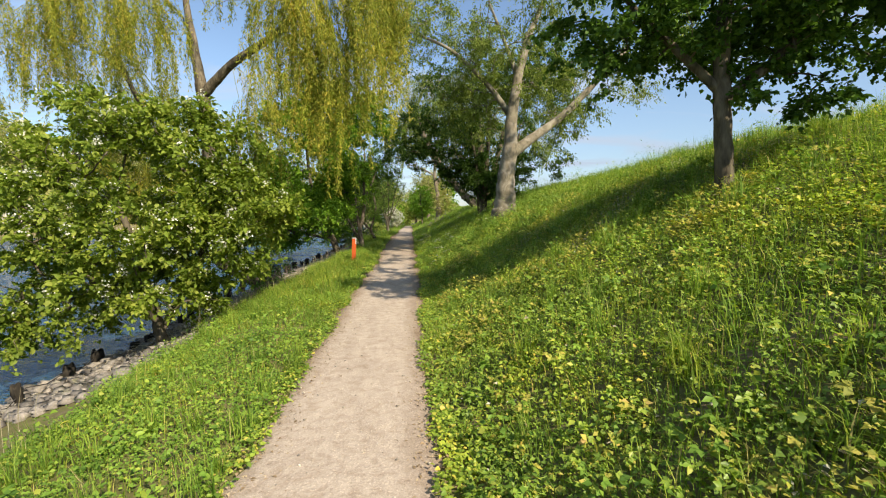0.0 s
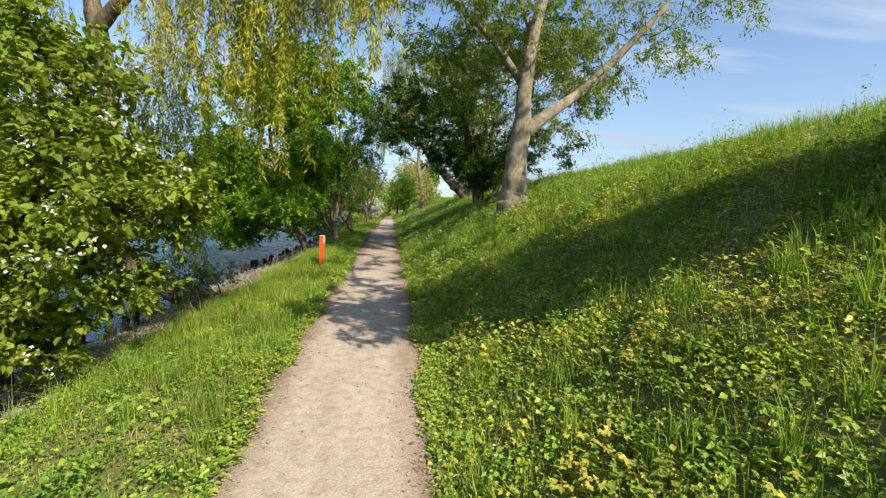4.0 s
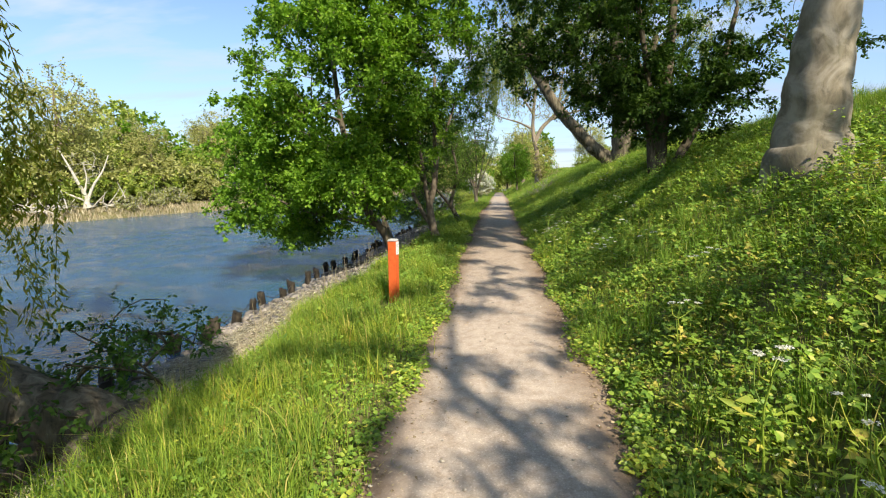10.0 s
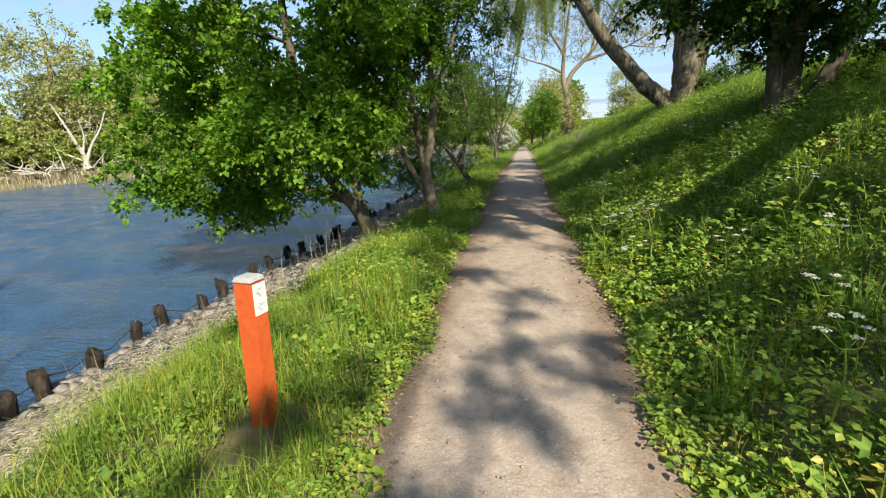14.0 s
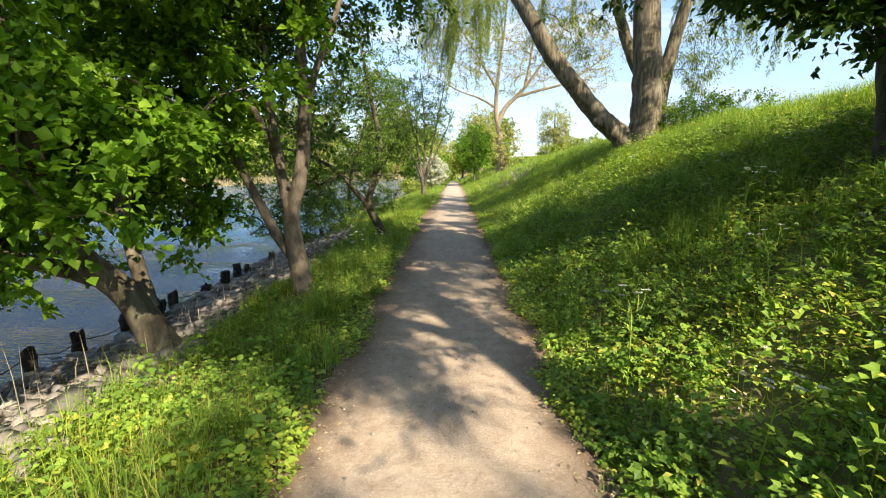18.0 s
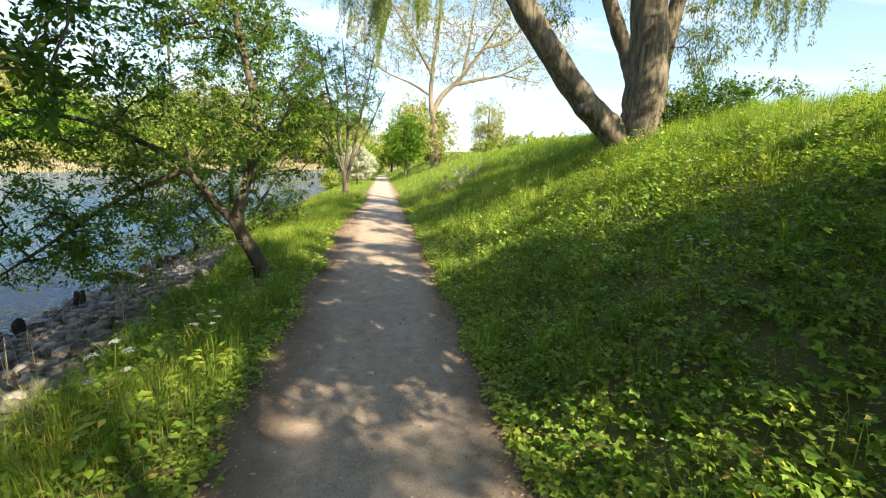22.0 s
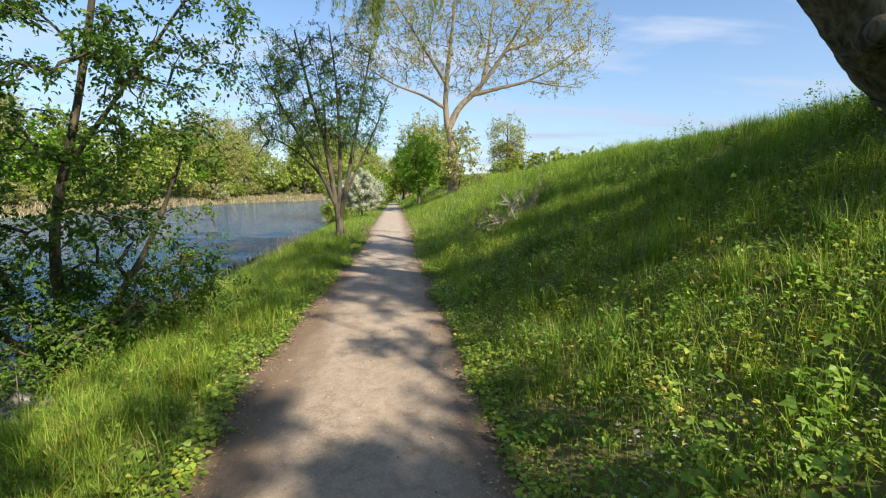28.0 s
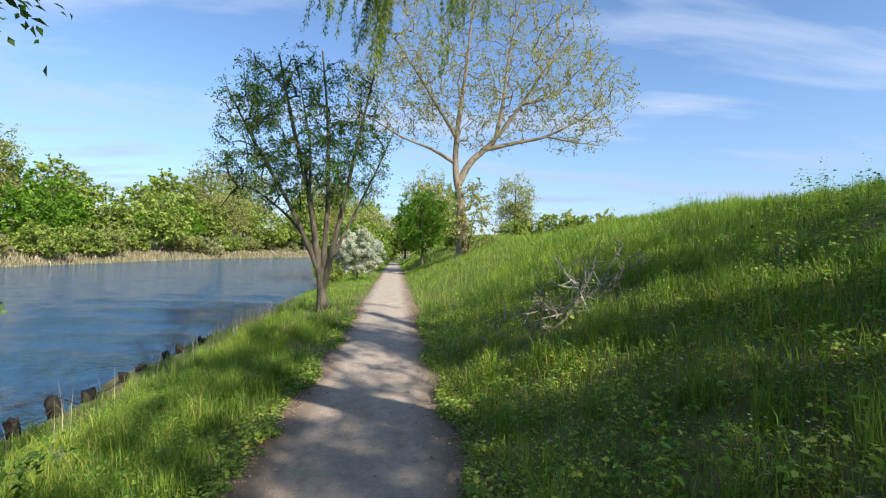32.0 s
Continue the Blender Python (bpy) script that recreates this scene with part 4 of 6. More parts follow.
# leafy tree over the water
tree("field_maple", (-3.4, 23.3, -0.45), "bright green leafy tree leaning from the bank over the water", "tree",
     [([(-3.4, 23.3, -0.55), (-3.7, 23.2, 0.2), (-4.2, 23.0, 1.0), (-4.6, 23.2, 2.2), (-4.9, 23.4, 3.6), (-5.1, 23.6, 5.4)], 0.17, 0.06),
      ([(-3.8, 23.2, 0.4), (-4.7, 23.0, 0.7), (-5.8, 23.0, 0.9), (-6.8, 23.0, 1.3)], 0.1, 0.03),
      ([(-3.6, 23.3, 0.1), (-4.0, 23.6, 1.2), (-4.4, 24.0, 2.6), (-4.7, 24.4, 4.4)], 0.09, 0.03)],
     [((-5.0, 23.9, 4.4), (3.3, 2.6, 3.4), 430), ((-4.6, 24.2, 7.2), (2.9, 2.2, 1.9), 190), ((-6.9, 23.5, 3.2), (1.8, 1.9, 2.2), 150), ((-2.6, 24.8, 6.2), (1.9, 1.6, 2.6), 76), ((-6.7, 23.4, 1.3), (1.9, 2.0, 1.4), 150), ((-4.8, 23.0, 1.7), (1.7, 1.6, 0.9), 60), ((-3.9, 24.6, 3.6), (1.3, 1.5, 2.2), 56), ((-4.6, 25.4, 1.4), (1.0, 0.9, 1.3), 50), ((-5.0, 22.2, 1.9), (1.6, 0.9, 0.9), 50), ((-1.6, 24.8, 7.4), (1.2, 1.2, 1.2), 22)],
     0, BARK, MAPLE, 17, per=118, size=0.1, slim=0.85, spread=0.27, flat=0.7, clump=0.42)

# slender many-stemmed tree by the path
tree("ash_tree", (-2.44, 24.85, -0.2), "grey many-stemmed young tree with thin crown beside the path", "tree",
     [([(-2.42, 24.82, -0.35), (-2.5, 24.9, 0.1), (-2.62, 25.0, 0.9), (-2.46, 25.0, 1.5), (-2.35, 25.0, 2.4), (-2.36, 25.0, 3.2), (-2.3, 25.1, 5.0)], 0.155, 0.055),
      ([(-2.62, 25.0, 0.9), (-2.74, 25.0, 1.6), (-2.82, 25.0, 2.4), (-2.9, 25.1, 3.2), (-3.4, 25.2, 4.8)], 0.09, 0.035),
      ([(-2.6, 25.0, 0.3), (-2.9, 25.0, 0.75), (-3.33, 25.0, 1.72), (-3.9, 25.0, 3.1), (-4.4, 25.0, 4.4)], 0.09, 0.03),
      ([(-2.74, 25.05, 1.6), (-3.05, 25.1, 2.3), (-3.45, 25.1, 2.95), (-4.0, 25.2, 3.9)], 0.06, 0.025),
      ([(-2.38, 25.0, 2.1), (-2.2, 25.0, 2.8), (-1.9, 25.0, 3.5), (-1.6, 25.1, 4.4)], 0.065, 0.025)],
     [((-2.6, 25.6, 5.4), (2.4, 2.0, 2.8), 230), ((-3.9, 25.0, 3.6), (1.2, 1.2, 1.0), 35), ((-2.9, 26.4, 3.2), (1.3, 1.3, 1.4), 60), ((-1.7, 25.6, 4.4), (1.3, 1.0, 0.9), 50), ((-3.4, 24.2, 4.6), (1.6, 1.2, 0.9), 60)],
     0, ASHBARK, DARKLEAF, 18, per=70, size=0.085, slim=0.6, spread=0.26, clump=0.3)

# leaning thorn
tree("leaning_thorn_tree", (-2.1, 29.83, -0.12), "small leaning tree with low twiggy branches over the bank", "tree",
     [([(-2.02, 29.83, -0.3), (-2.18, 29.83, 0.15), (-2.42, 29.8, 0.7), (-2.28, 29.8, 1.3), (-2.1, 29.8, 2.1), (-2.25, 29.8, 3.0), (-2.5, 29.8, 4.4)], 0.125, 0.035),
      ([(-2.4, 29.8, 0.62), (-2.78, 29.8, 1.07), (-3.28, 29.8, 1.6), (-4.2, 29.7, 2.0), (-5.0, 29.6, 2.1)], 0.08, 0.02),
      ([(-3.1, 29.8, 1.42), (-3.9, 29.7, 1.0), (-4.7, 29.5, 0.4), (-5.2, 29.3, 0.0)], 0.04, 0.015),
      ([(-2.27, 29.8, 1.4), (-1.9, 29.8, 1.9), (-1.6, 29.9, 2.5)], 0.035, 0.012)],
     [((-3.0, 29.8, 2.6), (1.8, 1.5, 1.4), 165), ((-4.3, 29.6, 1.3), (1.2, 1.2, 1.0), 80), ((-2.8, 29.8, 4.0), (1.6, 1.3, 1.2), 95), ((-1.8, 29.8, 2.1), (0.7, 0.7, 0.8), 44), ((-3.7, 29.5, 0.4), (0.9, 0.9, 0.6), 34), ((-4.7, 29.4, 0.5), (1.0, 0.9, 0.8), 40)],
     0, BARK, MIDLEAF, 19, per=62, size=0.06, slim=0.6, spread=0.22, flat=0.45)

# bushy tree at the water
tree("alder_tree", (-4.0, 35.0, -0.65), "twiggy dark green small tree with several stems at the water's edge", "tree",
     [([(-4.0, 35.0, -0.75), (-4.1, 34.9, 0.1), (-4.0, 34.8, 1.2), (-3.6, 34.7, 2.4), (-3.2, 34.6, 3.8), (-3.0, 34.5, 4.8)], 0.08, 0.02),
      ([(-4.05, 35.0, -0.7), (-3.6, 35.0, 0.2), (-3.1, 35.0, 1.0), (-2.7, 35.0, 1.9)], 0.06, 0.02),
      ([(-4.1, 35.0, -0.7), (-4.6, 34.9, 0.4), (-5.0, 34.8, 1.6), (-5.2, 34.7, 3.0), (-5.2, 34.6, 4.4)], 0.06, 0.02),
      ([(-4.2, 34.9, -0.6), (-4.9, 34.6, 0.3), (-5.6, 34.3, 1.1), (-6.2, 34.1, 2.2)], 0.05, 0.018),
      ([(-3.7, 34.8, 2.0), (-3.0, 34.9, 3.0), (-2.3, 35.0, 4.0)], 0.03, 0.012),
      ([(-4.0, 34.9, -0.5), (-3.5, 34.6, -0.1), (-3.0, 34.4, 0.4)], 0.04, 0.015)],
     [((-3.9, 34.9, 1.2), (1.7, 1.5, 1.2), 115), ((-3.3, 35.3, 0.3), (1.0, 1.0, 0.7), 100), ((-3.3, 34.7, 4.1), (1.7, 1.3, 1.2), 150), ((-3.4, 34.8, 2.7), (1.5, 1.4, 0.9), 110), ((-5.8, 34.3, 2.4), (1.2, 1.1, 1.2), 70), ((-4.4, 34.6, 0.1), (1.2, 0.9, 0.6), 80), ((-5.4, 34.2, 0.9), (0.9, 0.9, 0.8), 80), ((-4.2, 34.2, -0.2), (1.3, 0.8, 0.5), 60)],
     0, BARK, MIDDARK, 20, per=62, size=0.06, slim=0.6, spread=0.2, flat=0.5, clump=0.25)

# thin tree by the water ahead
tree("thin_tree", (-2.1, 45.6, 0.0), "thin many-stemmed tree with sparse small leaves on the bank", "tree",
     [([(-2.08, 45.6, -0.25), (-2.12, 45.6, 0.4), (-2.2, 45.6, 1.0), (-2.5, 45.6, 3.0), (-3.0, 45.7, 5.0), (-3.4, 45.7, 6.9)], 0.17, 0.025),
      ([(-2.2, 45.6, 1.0), (-2.9, 45.5, 2.6), (-3.9, 45.4, 4.4), (-4.6, 45.3, 5.8)], 0.085, 0.018),
      ([(-2.12, 45.6, 0.8), (-2.02, 45.7, 3.0), (-2.1, 45.9, 5.2), (-2.3, 46.0, 7.2)], 0.09, 0.02),
      ([(-2.08, 45.6, 0.55), (-1.62, 45.5, 2.6), (-1.2, 45.4, 4.6), (-0.8, 45.3, 6.4)], 0.095, 0.02),
      ([(-1.95, 45.6, 1.2), (-1.4, 45.8, 2.4), (-0.75, 45.9, 3.8), (-0.25, 46.0, 5.0)], 0.06, 0.014),
      ([(-2.35, 45.6, 1.6), (-3.2, 45.7, 2.6), (-4.3, 45.8, 3.3), (-4.9, 45.8, 2.7)], 0.05, 0.012),
      ([(-2.5, 45.6, 3.0), (-2.45, 45.2, 4.4), (-2.7, 45.0, 6.0)], 0.05, 0.012)],
     [((-2.7, 45.7, 4.9), (2.4, 1.8, 2.2), 460), ((-3.8, 45.6, 3.6), (1.4, 1.2, 0.9), 70), ((-1.3, 45.7, 4.0), (1.0, 1.0, 1.4), 70)],
     0, BARK, DARKLEAF, 21, per=58, size=0.072, slim=0.45, spread=0.26, tip=0.0105)

# tall open tree by the path ahead
tree("poplar_tree", (3.9, 60.4, 0.9), "tall spreading tree with bare-looking twigs and small yellowish young leaves", "tree",
     [([(3.95, 60.4, 0.5), (3.9, 60.4, 2.4), (3.8, 60.4, 4.4), (3.45, 60.4, 6.4), (3.5, 60.4, 9.0), (4.0, 60.6, 13.0), (4.4, 60.6, 18.0)], 0.4, 0.05),
      ([(3.6, 60.4, 5.6), (4.4, 60.4, 7.0), (5.4, 60.4, 8.0), (6.7, 60.2, 9.6), (8.4, 60.0, 12.2), (10.4, 59.8, 15.4)], 0.27, 0.04),
      ([(5.2, 60.4, 7.8), (7.4, 60.6, 8.4), (9.2, 60.8, 8.9), (11.6, 61.0, 10.2), (13.8, 61.0, 12.0)], 0.16, 0.03),
      ([(5.9, 60.3, 8.6), (6.4, 60.8, 11.0), (6.8, 61.2, 14.0), (7.6, 61.4, 18.0)], 0.15, 0.035),
      ([(3.4, 60.4, 6.9), (1.8, 60.2, 7.7), (0.0, 60.0, 8.3), (-2.3, 59.8, 9.6)], 0.13, 0.03),
      ([(3.5, 60.4, 8.4), (2.3, 60.8, 10.4), (0.7, 61.2, 13.0), (-1.4, 61.4, 16.0)], 0.14, 0.035),
      ([(9.2, 60.8, 8.9), (10.8, 60.6, 8.6), (12.6, 60.4, 8.4)], 0.07, 0.02),
      ([(7.4, 60.1, 10.6), (9.4, 60.0, 11.4), (12.2, 59.8, 14.2)], 0.1, 0.025)],
     [((5.2, 60.4, 14.5), (7.2, 5.0, 6.0), 1300), ((11.0, 60.4, 11.2), (3.8, 3.6, 3.4), 480), ((-0.4, 60.4, 11.4), (3.2, 3.4, 3.6), 420), ((4.6, 60.4, 9.2), (4.0, 2.6, 1.6), 130)],
     0, TWIGBARK, BUDS, 22, per=18, size=0.115, slim=0.6, spread=0.36, tip=0.009)
tree("ivy_bush", (4.1, 60.1, 0.9), "young leafy growth round the foot of the tall tree", "bush",
     [([(4.2, 60.0, 0.6), (4.3, 60.0, 2.0), (4.6, 60.0, 3.6)], 0.06, 0.02)],
     [((4.4, 60.0, 3.4), (1.7, 1.2, 2.6), 70)], 0, BARK, BUDS, 23, per=40, size=0.16, slim=0.7, spread=0.4)
tree("chestnut_tree", (1.9, 67.5, 0.3), "rounded fresh green tree beside the path", "tree",
     [([(1.9, 67.5, 0.0), (1.9, 67.5, 1.6), (1.7, 67.5, 3.2), (1.6, 67.5, 5.0)], 0.14, 0.05)],
     [((1.8, 67.5, 3.6), (2.0, 1.8, 2.6), 170)], 0, BARK, FRESH, 24, per=60, size=0.2, slim=0.5, spread=0.35)
tree("white_hawthorn", (-2.3, 58.0, -0.2), "low hawthorn white with blossom by the river path", "bush",
     [([(-2.2, 58.0, -0.4), (-2.2, 58.0, 0.6), (-2.3, 58.0, 1.6)], 0.07, 0.03)],
     [((-2.2, 58.0, 1.3), (1.5, 1.3, 1.2), 110)], 0, BARK, THORN, 25, per=30, size=0.12, slim=0.7, spread=0.28, blossom=3600)

# ---- trees farther off ----
def far_kind(name, label, seed, tall, wide, leafy, bark, per, size, twigs, category="tree", blossom=0):
    low = 0.12 * tall if category == "tree" else 0.0
    return tree(name, (0, 0, 0), label, category,
                [([(0, 0, -0.4), (0.1, 0, 0.25 * tall), (0.0, 0.1, 0.5 * tall), (0.1, 0, 0.85 * tall)], 0.035 * tall, 0.008 * tall)],
                [((0, 0, low + 0.55 * tall), (wide, wide, 0.42 * tall), twigs), ((0.4 * wide, 0.2 * wide, low + 0.3 * tall), (0.7 * wide, 0.7 * wide, 0.22 * tall), twigs // 3),
                 ((-0.45 * wide, -0.2 * wide, low + 0.34 * tall), (0.6 * wide, 0.6 * wide, 0.22 * tall), twigs // 3)],
                0, bark, leafy, seed, per=per, size=size, slim=0.7, spread=0.085 * tall, tip=0.02, blossom=blossom, sides=5)


KINDS = [far_kind("far_green_tree", "rounded fresh green tree across the river", 31, 10, 4.0, FARGREEN, BARK, 22, 0.56, 90),
         far_kind("far_pale_tree", "tall pale tree in young leaf across the river", 32, 13, 4.2, FARPALE, ASHBARK, 38, 0.27, 170),
         far_kind("far_dark_tree", "darker leafy tree across the river", 33, 9, 4.2, MAPLE, BARK, 22, 0.56, 90),
         far_kind("far_bush", "low green bush on the far bank", 34, 4, 3.0, FARGREEN, BARK, 38, 0.31, 80, "bush"),
         far_kind("far_pale_bush", "low pale bush on the far bank", 35, 3.4, 3.0, FARPALE, BARK, 36, 0.28, 80, "bush"),
         far_kind("far_white_bush", "bush in white blossom on the far bank", 36, 3, 2.4, FARPALE, BARK, 20, 0.26, 50, "bush", 700)]


def plant(kind, x, y, scale, turn, first={}):
    z = float(land(x, y)) - 0.15
    m = pose(x, y, z, 0, 0, turn) @ Matrix.Diagonal((scale, scale, scale, 1))
    if kind not in first:
        first[kind] = True
        KINDS[kind].matrix_basis = pose(x, y, z, 0, 0, turn)
        tagged(KINDS[kind], group="trees across the river")
    else:
        copy_thing(KINDS[kind], m)


def plant_far():
    rng = np.random.default_rng(5)
    y = -30.0
    while y < 230:
        x = float(far_shore(y))
        low = 36 < y < 78
        plant(5 if low else int(rng.choice([3, 4, 5, 3, 0])), x - rng.uniform(2, 5), y + rng.uniform(-1, 1), rng.uniform(0.45, 0.7) if low else rng.uniform(0.7, 1.15), rng.uniform(0, 360))
        if rng.uniform() < 0.85 and not low:
            plant(int(rng.choice([0, 1, 2, 0, 3])), x - rng.uniform(9, 16), y + rng.uniform(-2, 2), rng.uniform(0.6, 0.95), rng.uniform(0, 360))
        if low:
            for back, s in ((6.0, 1.15), (11.0, 1.75)):
                plant(int(rng.choice([3, 4, 4])), x - back - rng.uniform(0, 2), y + rng.uniform(-1.5, 1.5), s * rng.uniform(0.85, 1.2), rng.uniform(0, 360))
        elif rng.uniform() < 0.8:
            plant(int(rng.choice([0, 1, 2])), x - rng.uniform(20, 40), y + rng.uniform(-3, 3), rng.uniform(1.0, 1.6), rng.uniform(0, 360))
        y += rng.uniform(3.4, 5.6)
    # trees that close the path and stand along the bank ahead
    for k, x, yy, s in [(2, -4.5, 76, 0.5), (0, -4.2, 86, 0.6), (1, 3.5, 84, 0.7), (0, 5.0, 96, 0.75), (2, -3.4, 98, 0.6), (0, 1.5, 112, 0.8), (1, -5.5, 108, 0.8), (2, 7.5, 106, 0.9), (0, -2.5, 122, 0.8),
                        (3, 5.0, 74, 0.6), (3, -4.6, 66, 0.5), (4, -4.9, 72, 0.55), (3, 17.3, 79, 0.8), (3, 20.5, 77, 0.8), (3, 24, 80, 0.7), (3, 13.2, 84, 0.6), (4, 28, 82, 0.7), (1, 14.7, 88, 0.6), (3, 16.4, 87, 0.7), (0, 22, 112, 0.5)]:
        plant(k, x, yy, s, 40 * k + 13 * yy)
    # trees and bushes round the dead tree across the river
    for k, x, yy, s in [(1, -57, 64, 1.3), (1, -63, 70, 1.0), (0, -64, 77, 0.9), (1, -60, 83, 0.9), (0, -58, 90, 0.8), (0, -66, 62, 0.8), (1, -66, 84, 1.0), (0, -62, 92, 0.85), (3, -56, 72, 1.2), (3, -58, 57, 1.3), (3, -60, 50, 1.2), (5, -47.5, 66.5, 0.8), (5, -46.6, 70, 0.9), (4, -54.5, 62, 0.9), (3, -52.5, 70, 1.0), (3, -49, 75, 1.1)]:
        plant(k, x, yy, s, 40 * k + 13 * yy)


plant_far()

tree("dead_tree", (-50.5, 60.0, 0.6), "bleached leafless dead tree on the far bank", "tree",
     [([(-50.5, 60, 0.2), (-50.6, 59.9, 1.8), (-51.0, 59.5, 3.6), (-51.4, 59.1, 5.4), (-51.9, 58.6, 7.4)], 0.34, 0.05),
      ([(-50.5, 60, 1.0), (-50.0, 60.6, 2.8), (-49.2, 61.4, 4.6), (-48.6, 62.0, 6.6)], 0.22, 0.05),
      ([(-50.6, 59.9, 2.0), (-50.3, 60.2, 3.8), (-50.4, 60.1, 5.6)], 0.15, 0.04),
      ([(-50.5, 60, 1.0), (-51.5, 58.8, 1.9), (-52.6, 57.6, 3.2)], 0.16, 0.04)],
     [((-50.3, 60.1, 4.9), (1.8, 2.0, 2.4), 80)], 0, DEADWOOD, REED, 40, per=0, tip=0.016)


def far_brushwood(x, y, turn, seed):
    """A heap of bleached boughs thrown down at the water."""
    rng = np.random.default_rng(seed)
    root = thing("far_brushwood", (x, y, float(land(x, y))), "heap of bleached dead boughs on the far bank", "brushwood", "dead boughs across the river")
    root.rotation_euler = (0, 0, radians(turn))
    for _ in range(16):
        a = rng.normal(0, 0.7, 3) * [1, 2.0, 0] + [0, 0, rng.uniform(0.1, 0.9)]
        d = unit(rng.normal(0, 1, 3) * [0.7, 1.0, 0.4]) * rng.uniform(1.0, 2.8)
        line = smooth_line([a, a + d * 0.5 + rng.normal(0, 0.2, 3), a + d + [0, 0, 0.3]], 6)
        V, Q = tubes([(line, np.linspace(0.1, 0.02, 6))], 5)
        part("bough", mesh_of("bough", V, Q, True), DEADWOOD, root)


for n, (bx, by) in enumerate([(-51.3, 57.5), (-50.2, 62.0), (-49.0, 65.5), (-52.0, 53.5), (-48.2, 69.5)]):
    far_brushwood(bx, by, 30 * n, 90 + n)


# ---- river edge: piles, wire, stones ----
def pile_mesh(seed):
    rng = np.random.default_rng(seed)
    tall, r = 0.95, rng.uniform(0.07, 0.105)
    pts = [(0, 0, 0), (rng.normal(0, 0.01), 0, 0.35), (0, rng.normal(0, 0.01), 0.7), (rng.normal(0, 0.012), 0, tall)]
    V, Q = tubes([(smooth_line(pts, 7), np.full(7, r) * (1 + rng.normal(0, 0.05, 7)))], 10, 0.06, rng)
    top = V[-10:]
    top[:, 2] += rng.normal(0, 0.03, 10)
    inner = top * [0.55, 0.55, 1] + [0, 0, rng.uniform(-0.02, 0.02)]
    V = np.concatenate([V[:-10], top, inner])
    n = len(V)
    k = np.arange(10)
    Q = np.concatenate([Q, np.stack([n - 20 + k, n - 20 + (k + 1) % 10, n - 10 + (k + 1) % 10, n - 10 + k], 1)])
    return mesh_of("pile", V, [Q, np.array([np.arange(n - 10, n)])])


def pile_line(y):
    return np.interp(y, [0, 12, 16, 21, 27, 31, 44, 60, 110], [-5.7, -5.7, -6.15, -6.15, -6.0, -5.7, -5.55, -5.6, -5.6])


def build_piles():
    rng = np.random.default_rng(3)
    kinds = [pile_mesh(s) for s in range(6)]
    for me in kinds:
        me.materials.append(PILEWOOD)
    y, tops = 5.0, []
    while y < 48:
        x = float(pile_line(y)) + rng.normal(0, 0.05)
        up = rng.uniform(0.2, 0.4)
        ob = new("timber_stake", kinds[rng.integers(6)])
        ob.matrix_basis = pose(x, y, WATER_Z + up - 0.95, rng.normal(0, 5), rng.normal(0, 5), rng.uniform(0, 360)) @ Matrix.Diagonal((rng.uniform(0.85, 1.25),) * 2 + (1, 1))
        tagged(ob, "dark weathered timber stake standing at the water's edge", "stake", "row of stakes along the bank")
        tops.append((x, y, WATER_Z + up - 0.1))
        y += rng.uniform(0.55, 0.95)
    line = []
    for a, b in zip(tops, tops[1:]):
        line += [a, tuple((p + q) / 2 for p, q in zip(a, b))[:2] + (min(a[2], b[2]) - 0.05,)]
    V, Q = tubes([(np.array(line), np.full(len(line), 0.009))], 5)
    me = mesh_of("wire", V, Q, True)
    me.materials.append(WIRE)
    tagged(new("wire", me), "thin dark wire strung from stake to stake", "wire")


build_piles()


def stone_verts(rng):
    """A rounded boulder of 36 triangles."""
    rows = [np.array([[0, 0, -1.0]])]
    for lat in (-0.75, 0.0, 0.75):
        a = np.linspace(0, 2 * np.pi, 6, endpoint=False) + lat
        rows.append(np.stack([np.cos(a) * math.cos(lat), np.sin(a) * math.cos(lat), np.full(6, math.sin(lat))], 1))
    V = np.concatenate(rows + [np.array([[0, 0, 1.0]])])
    V *= 1 + rng.normal(0, 0.13, (len(V), 1))
    return V * [1.0, rng.uniform(0.6, 0.9), rng.uniform(0.45, 0.7)]


def stone_faces():
    k = np.arange(6)
    j = (k + 1) % 6
    T = [np.stack([np.zeros(6, int), 1 + j, 1 + k], 1)]
    for r in (0, 1):
        a, b = 1 + 6 * r, 7 + 6 * r
        T += [np.stack([a + k, a + j, b + j], 1), np.stack([a + k, b + j, b + k], 1)]
    T.append(np.stack([13 + k, 13 + j, np.full(6, 19)], 1))
    return np.concatenate(T)


